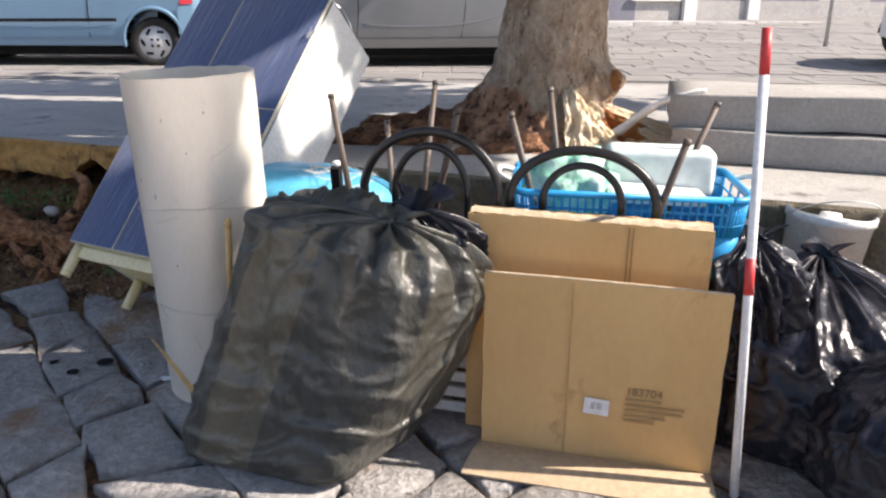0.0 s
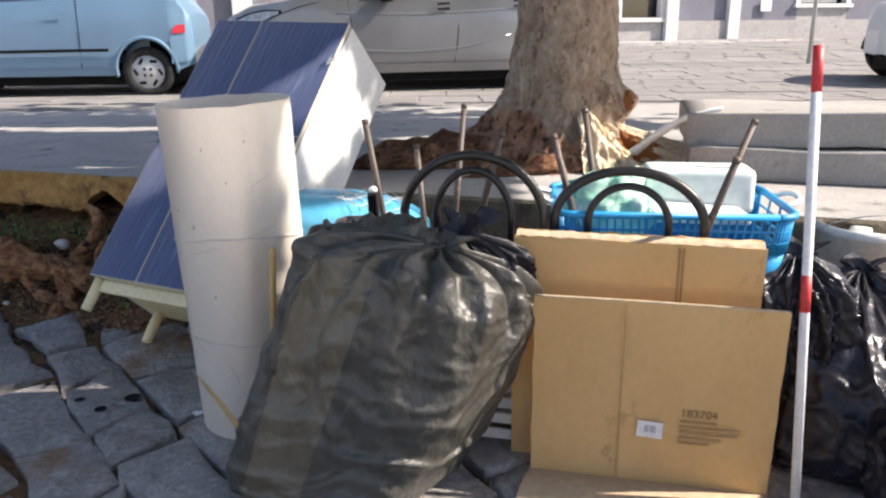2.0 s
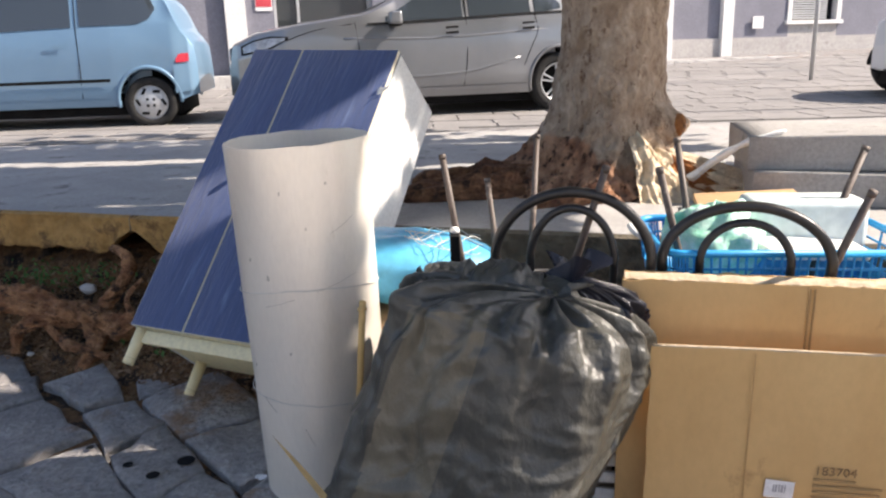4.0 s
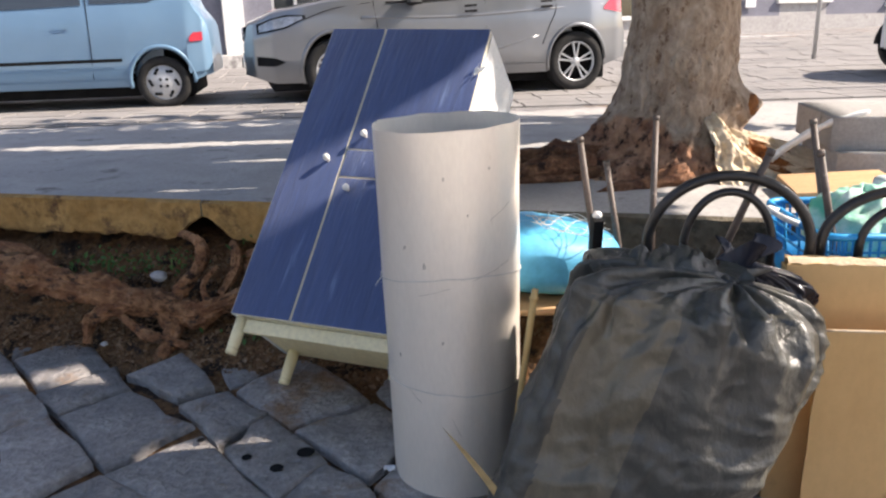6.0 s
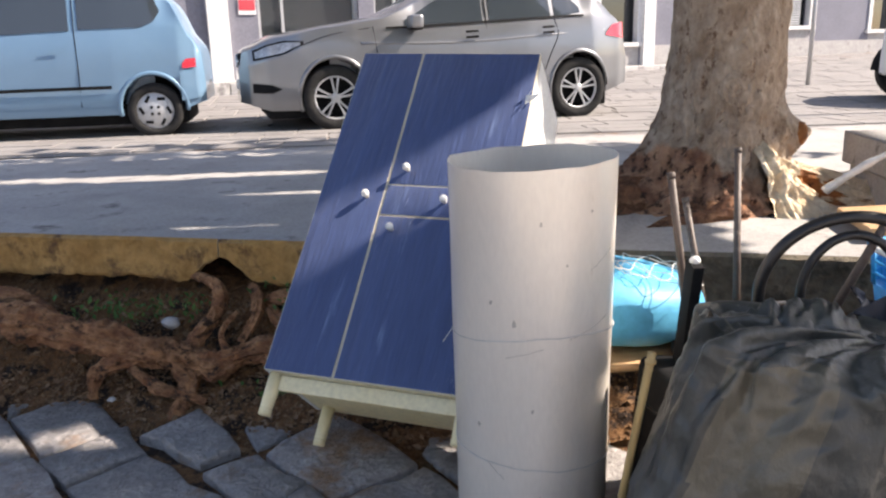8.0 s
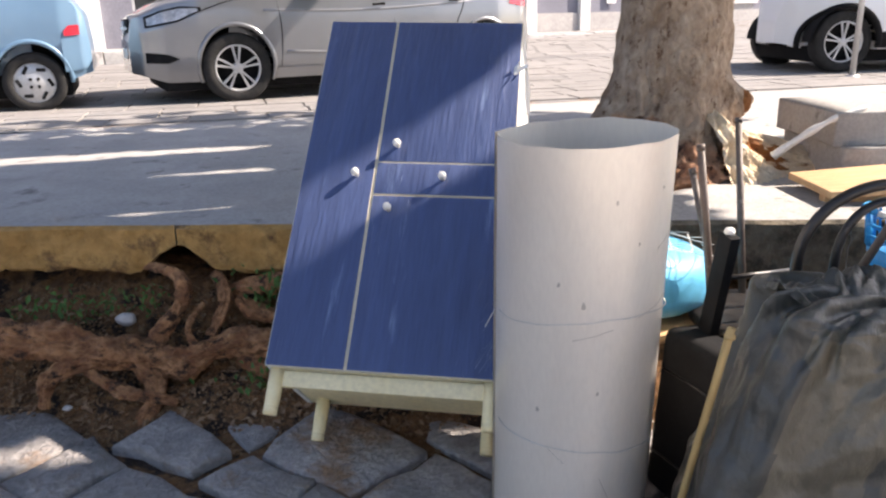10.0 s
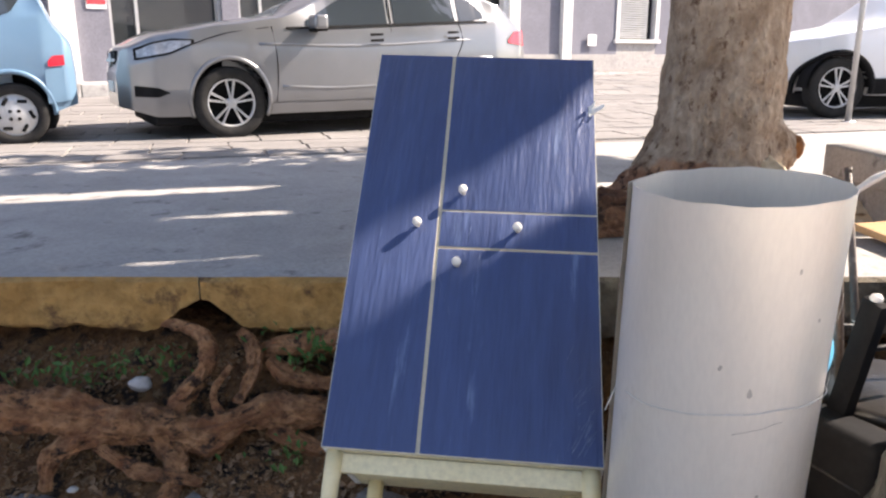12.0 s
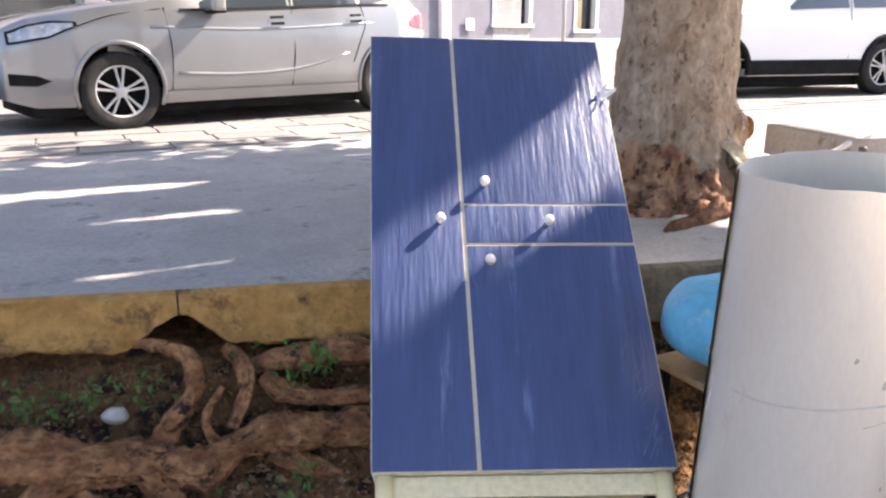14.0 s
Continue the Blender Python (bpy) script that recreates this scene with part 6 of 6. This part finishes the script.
for x0, x1, z0, z1, kind in OPEN:
    w = tagged(new("window"), "")
    w.parent = house
    fr = PLASTERW if kind != "shop" else SHUTTER
    wall_piece("frame", x0 - 0.06, x0 + 0.06, z0, z1, 0.16, fr, w, 0.08 if kind == "shop" else -0.03)
    wall_piece("frame", x1 - 0.06, x1 + 0.08, z0, z1, 0.16, fr, w, 0.08 if kind == "shop" else -0.03)
    wall_piece("pane", x0, x1, z0, z1, 0.02, SHOPGLASS, w, 0.22)
    if kind == "shop":
        wall_piece("mullion", x0 + 0.45, x0 + 0.50, z0, z1, 0.06, SHUTTER, w, 0.17)
    else:
        wall_piece("sill", x0 - 0.12, x1 + 0.12, z0 - 0.09, z0, 0.24, PLASTERW, w, -0.08)
    if kind == "shutter":
        for k in range(26):
            wall_piece("slat", x0 + 0.06, x1 - 0.3, z0 + 0.03 + 0.055 * k, z0 + 0.068 + 0.055 * k, 0.03, SHUTTER, w, 0.05)
for x0, x1 in ((0.0, 0.36), (-4.4, -4.0), (4.75, 5.05), (9.25, 9.55), (10.9, 11.2)):
    wall_piece("pilaster", x0, x1, 0.6, 9.0, 0.12, PLASTERW, house, -0.12)
wall_piece("plinth", 9.6, 42, 0.5, 1.35, 0.05, PLINTH, house, -0.05)
wall_piece("notice", 11.8, 12.1, 1.55, 1.82, 0.012, PAPER, house, -0.066)
sg = wall_piece("sign", 0.55, 0.85, 2.05, 2.42, 0.02, PAPER, house, -0.02)
wall_piece("sign_band", 0.56, 0.84, 2.12, 2.30, 0.006, SIGNRED, sg, -0.027)
fp = tagged(new("far_pavement"), "raised stone pavement edge along the houses", "pavement", kind="structure")
fp.matrix_basis = FM
for k in range(46):
    x0 = -26 + 1.45 * k
    wall_piece("kerb_stone", x0 + 0.008, x0 + 1.442, 0.4, 0.93 + 0.012 * math.sin(k * 2.3), 0.28, FAREDGE, fp, -1.25, 0.015)
wall_piece("paving", -26, 42, 0.4, 0.925, 0.97, CONCRETE, fp, -0.965)

# wall out of view, added to close the south side and reflect light
behind = tagged(part("wall_south", box_bm(90, 0.4, 6.0, at(0, -16.2, 2.9)), PLASTERW, smooth=False), "unseen plain pale wall added to close the street", "wall", kind="structure")
post = thing("street_post", at(5.30, 8.25, 0.59), "thin pale metal street post", "post", "posts along the street")
part("shaft", sweep_bm([(0, 0, 0), (0, 0, 1.3), (0, 0, 2.6)], 0.032, 14), STEELPOLE, post)
part("base_plate", lathe_bm([(0, 0.02), (0.07, 0.02), (0.08, 0.0)], 20), STEELPOLE, post)
copy_thing(post, at(5.40, 12.0, 0.59))


# ---- foreground paving stones ----
def stone_mesh(poly, seed, h=0.05):
    """A worn block over an outline: domed edges and an uneven top."""
    c = sum((Vector(p) for p in poly), Vector((0, 0))) / len(poly)
    pts = []
    for a, b in zip(poly, poly[1:] + poly[:1]):
        for k in range(3):
            q = Vector(a).lerp(Vector(b), k / 3)
            pts.append(q + 0.034 * Vector((noise.noise(Vector((q.x * 7, q.y * 7, seed))), noise.noise(Vector((q.x * 7, q.y * 7, seed + 9))))))
    rows = []
    for s, z in ((1.0, -h), (0.995, -0.010), (0.975, -0.002), (0.90, 0.003), (0.5, 0.005)):
        rows.append([(c.x + (p.x - c.x) * s, c.y + (p.y - c.y) * s, z + (0.005 * noise.noise(Vector((p.x * s * 6, p.y * 6, seed))) if z > -0.02 else 0)) for p in pts])
    bm = grid_bm(rows, close=True)
    bm.verts.ensure_lookup_table()
    bm.faces.new(bm.verts[-len(pts):])
    return bm, c


paving = tagged(new("stone_paving"), "worn dark basalt paving with wide earthy joints", "paving", kind="structure")
rnd = random.Random(21)
ax, ay = Vector((-0.64, 0.77)), Vector((0.70, 0.71))
rowsep = 0.29
nodes = {}
for i in range(-16, 14):
    xs, x = [], -3.6 + rnd.uniform(0, 0.4)
    while x < 4.2:
        xs.append(x)
        x += rnd.uniform(0.30, 0.54)
    nodes[i] = xs


def grid_pt(u, i):
    """A joint crossing, jittered alike for both stones that meet in it."""
    j = Vector((noise.noise(Vector((u * 1.9, i * 3.1, 0.5))), noise.noise(Vector((u * 1.9, i * 3.1, 7.5)))))
    return Vector((-0.878, 2.294)) + ax * u + ay * (i * rowsep) + j * 0.12


for i in range(-16, 13):
    for a, b in zip(nodes[i], nodes[i][1:]):
        sl = rnd.uniform(-0.05, 0.05)
        q = [grid_pt(a, i), grid_pt(b, i), grid_pt(b + sl, i + 1), grid_pt(a + sl, i + 1)]
        c = sum(q, Vector((0, 0))) / 4
        d = c.y - kerb_y(c.x)
        if not (-3.6 < c.x < 2.6 and -0.6 < c.y and d < -0.30) or (d > -0.5 and rnd.random() < 0.5):
            continue
        g = 0.013 + (0.022 if d > -0.6 else 0)
        q = [p + (c - p).normalized() * g * rnd.uniform(0.7, 1.9) for p in q]
        bm, c = stone_mesh(q, rnd.uniform(0, 50))
        ob = sharp(part("paving_stone", bm, BASALT, paving), 60)
        ob.matrix_basis = at(0, 0, rnd.uniform(-0.005, 0.005) - (0.016 if d > -0.55 else 0))
for x, y, s in ((-1.08, 2.417, 0.030), (-1.27, 2.40, 0.017), (-1.16, 2.33, 0.022), (-1.45, 2.52, 0.014)):
    bm = bmesh.new()
    bm.faces.new([bm.verts.new((x + s * (1 + 0.25 * noise.noise(Vector((k, x, 0)))) * math.cos(k * 0.45), y + s * (1 + 0.25 * noise.noise(Vector((k, y, 3)))) * math.sin(k * 0.45), 0.0155)) for k in range(14)])
    part("tar_spot", bm, TRIM, paving, "dark tar spot", smooth=False)

# street paving blocks, joined
verts, faces = [], []
rd = random.Random(2)
for r in range(34):
    y0 = 7.0 + r * 0.33
    off = rd.uniform(0, 0.6)
    for k in range(-26, 30):
        x0, x1 = k * 0.62 + off + 0.006, (k + 1) * 0.62 + off - 0.006
        if y0 > 14.2 + 0.37 * ((x0 + 4.1)) - 1.5 or y0 < 7.02 + 0.06 * x0:
            continue
        i0 = len(verts)
        dz = rd.uniform(-0.003, 0.003)
        for z in (-0.03, 0.0):
            g = 0.0 if z < 0 else 0.005
            for x, y in ((x0 + g, y0 + g), (x1 - g, y0 + g), (x1 - g, y0 + 0.318 - g), (x0 + g, y0 + 0.318 - g)):
                verts.append((x, y, road_z(x, y) + z + dz))
        faces += [(i0 + 4, i0 + 5, i0 + 6, i0 + 7)] + [(i0 + a, i0 + b, i0 + 4 + b, i0 + 4 + a) for a, b in ((0, 1), (1, 2), (2, 3), (3, 0))]
me = bpy.data.meshes.new("street_blocks")
me.from_pydata(verts, [], faces)
me.materials.append(ROADSTONE)
ob = new("street_blocks", me)
ob.parent = bpy.data.objects["road"]
tagged(ob, "pale rectangular street paving blocks", kind="stuff")
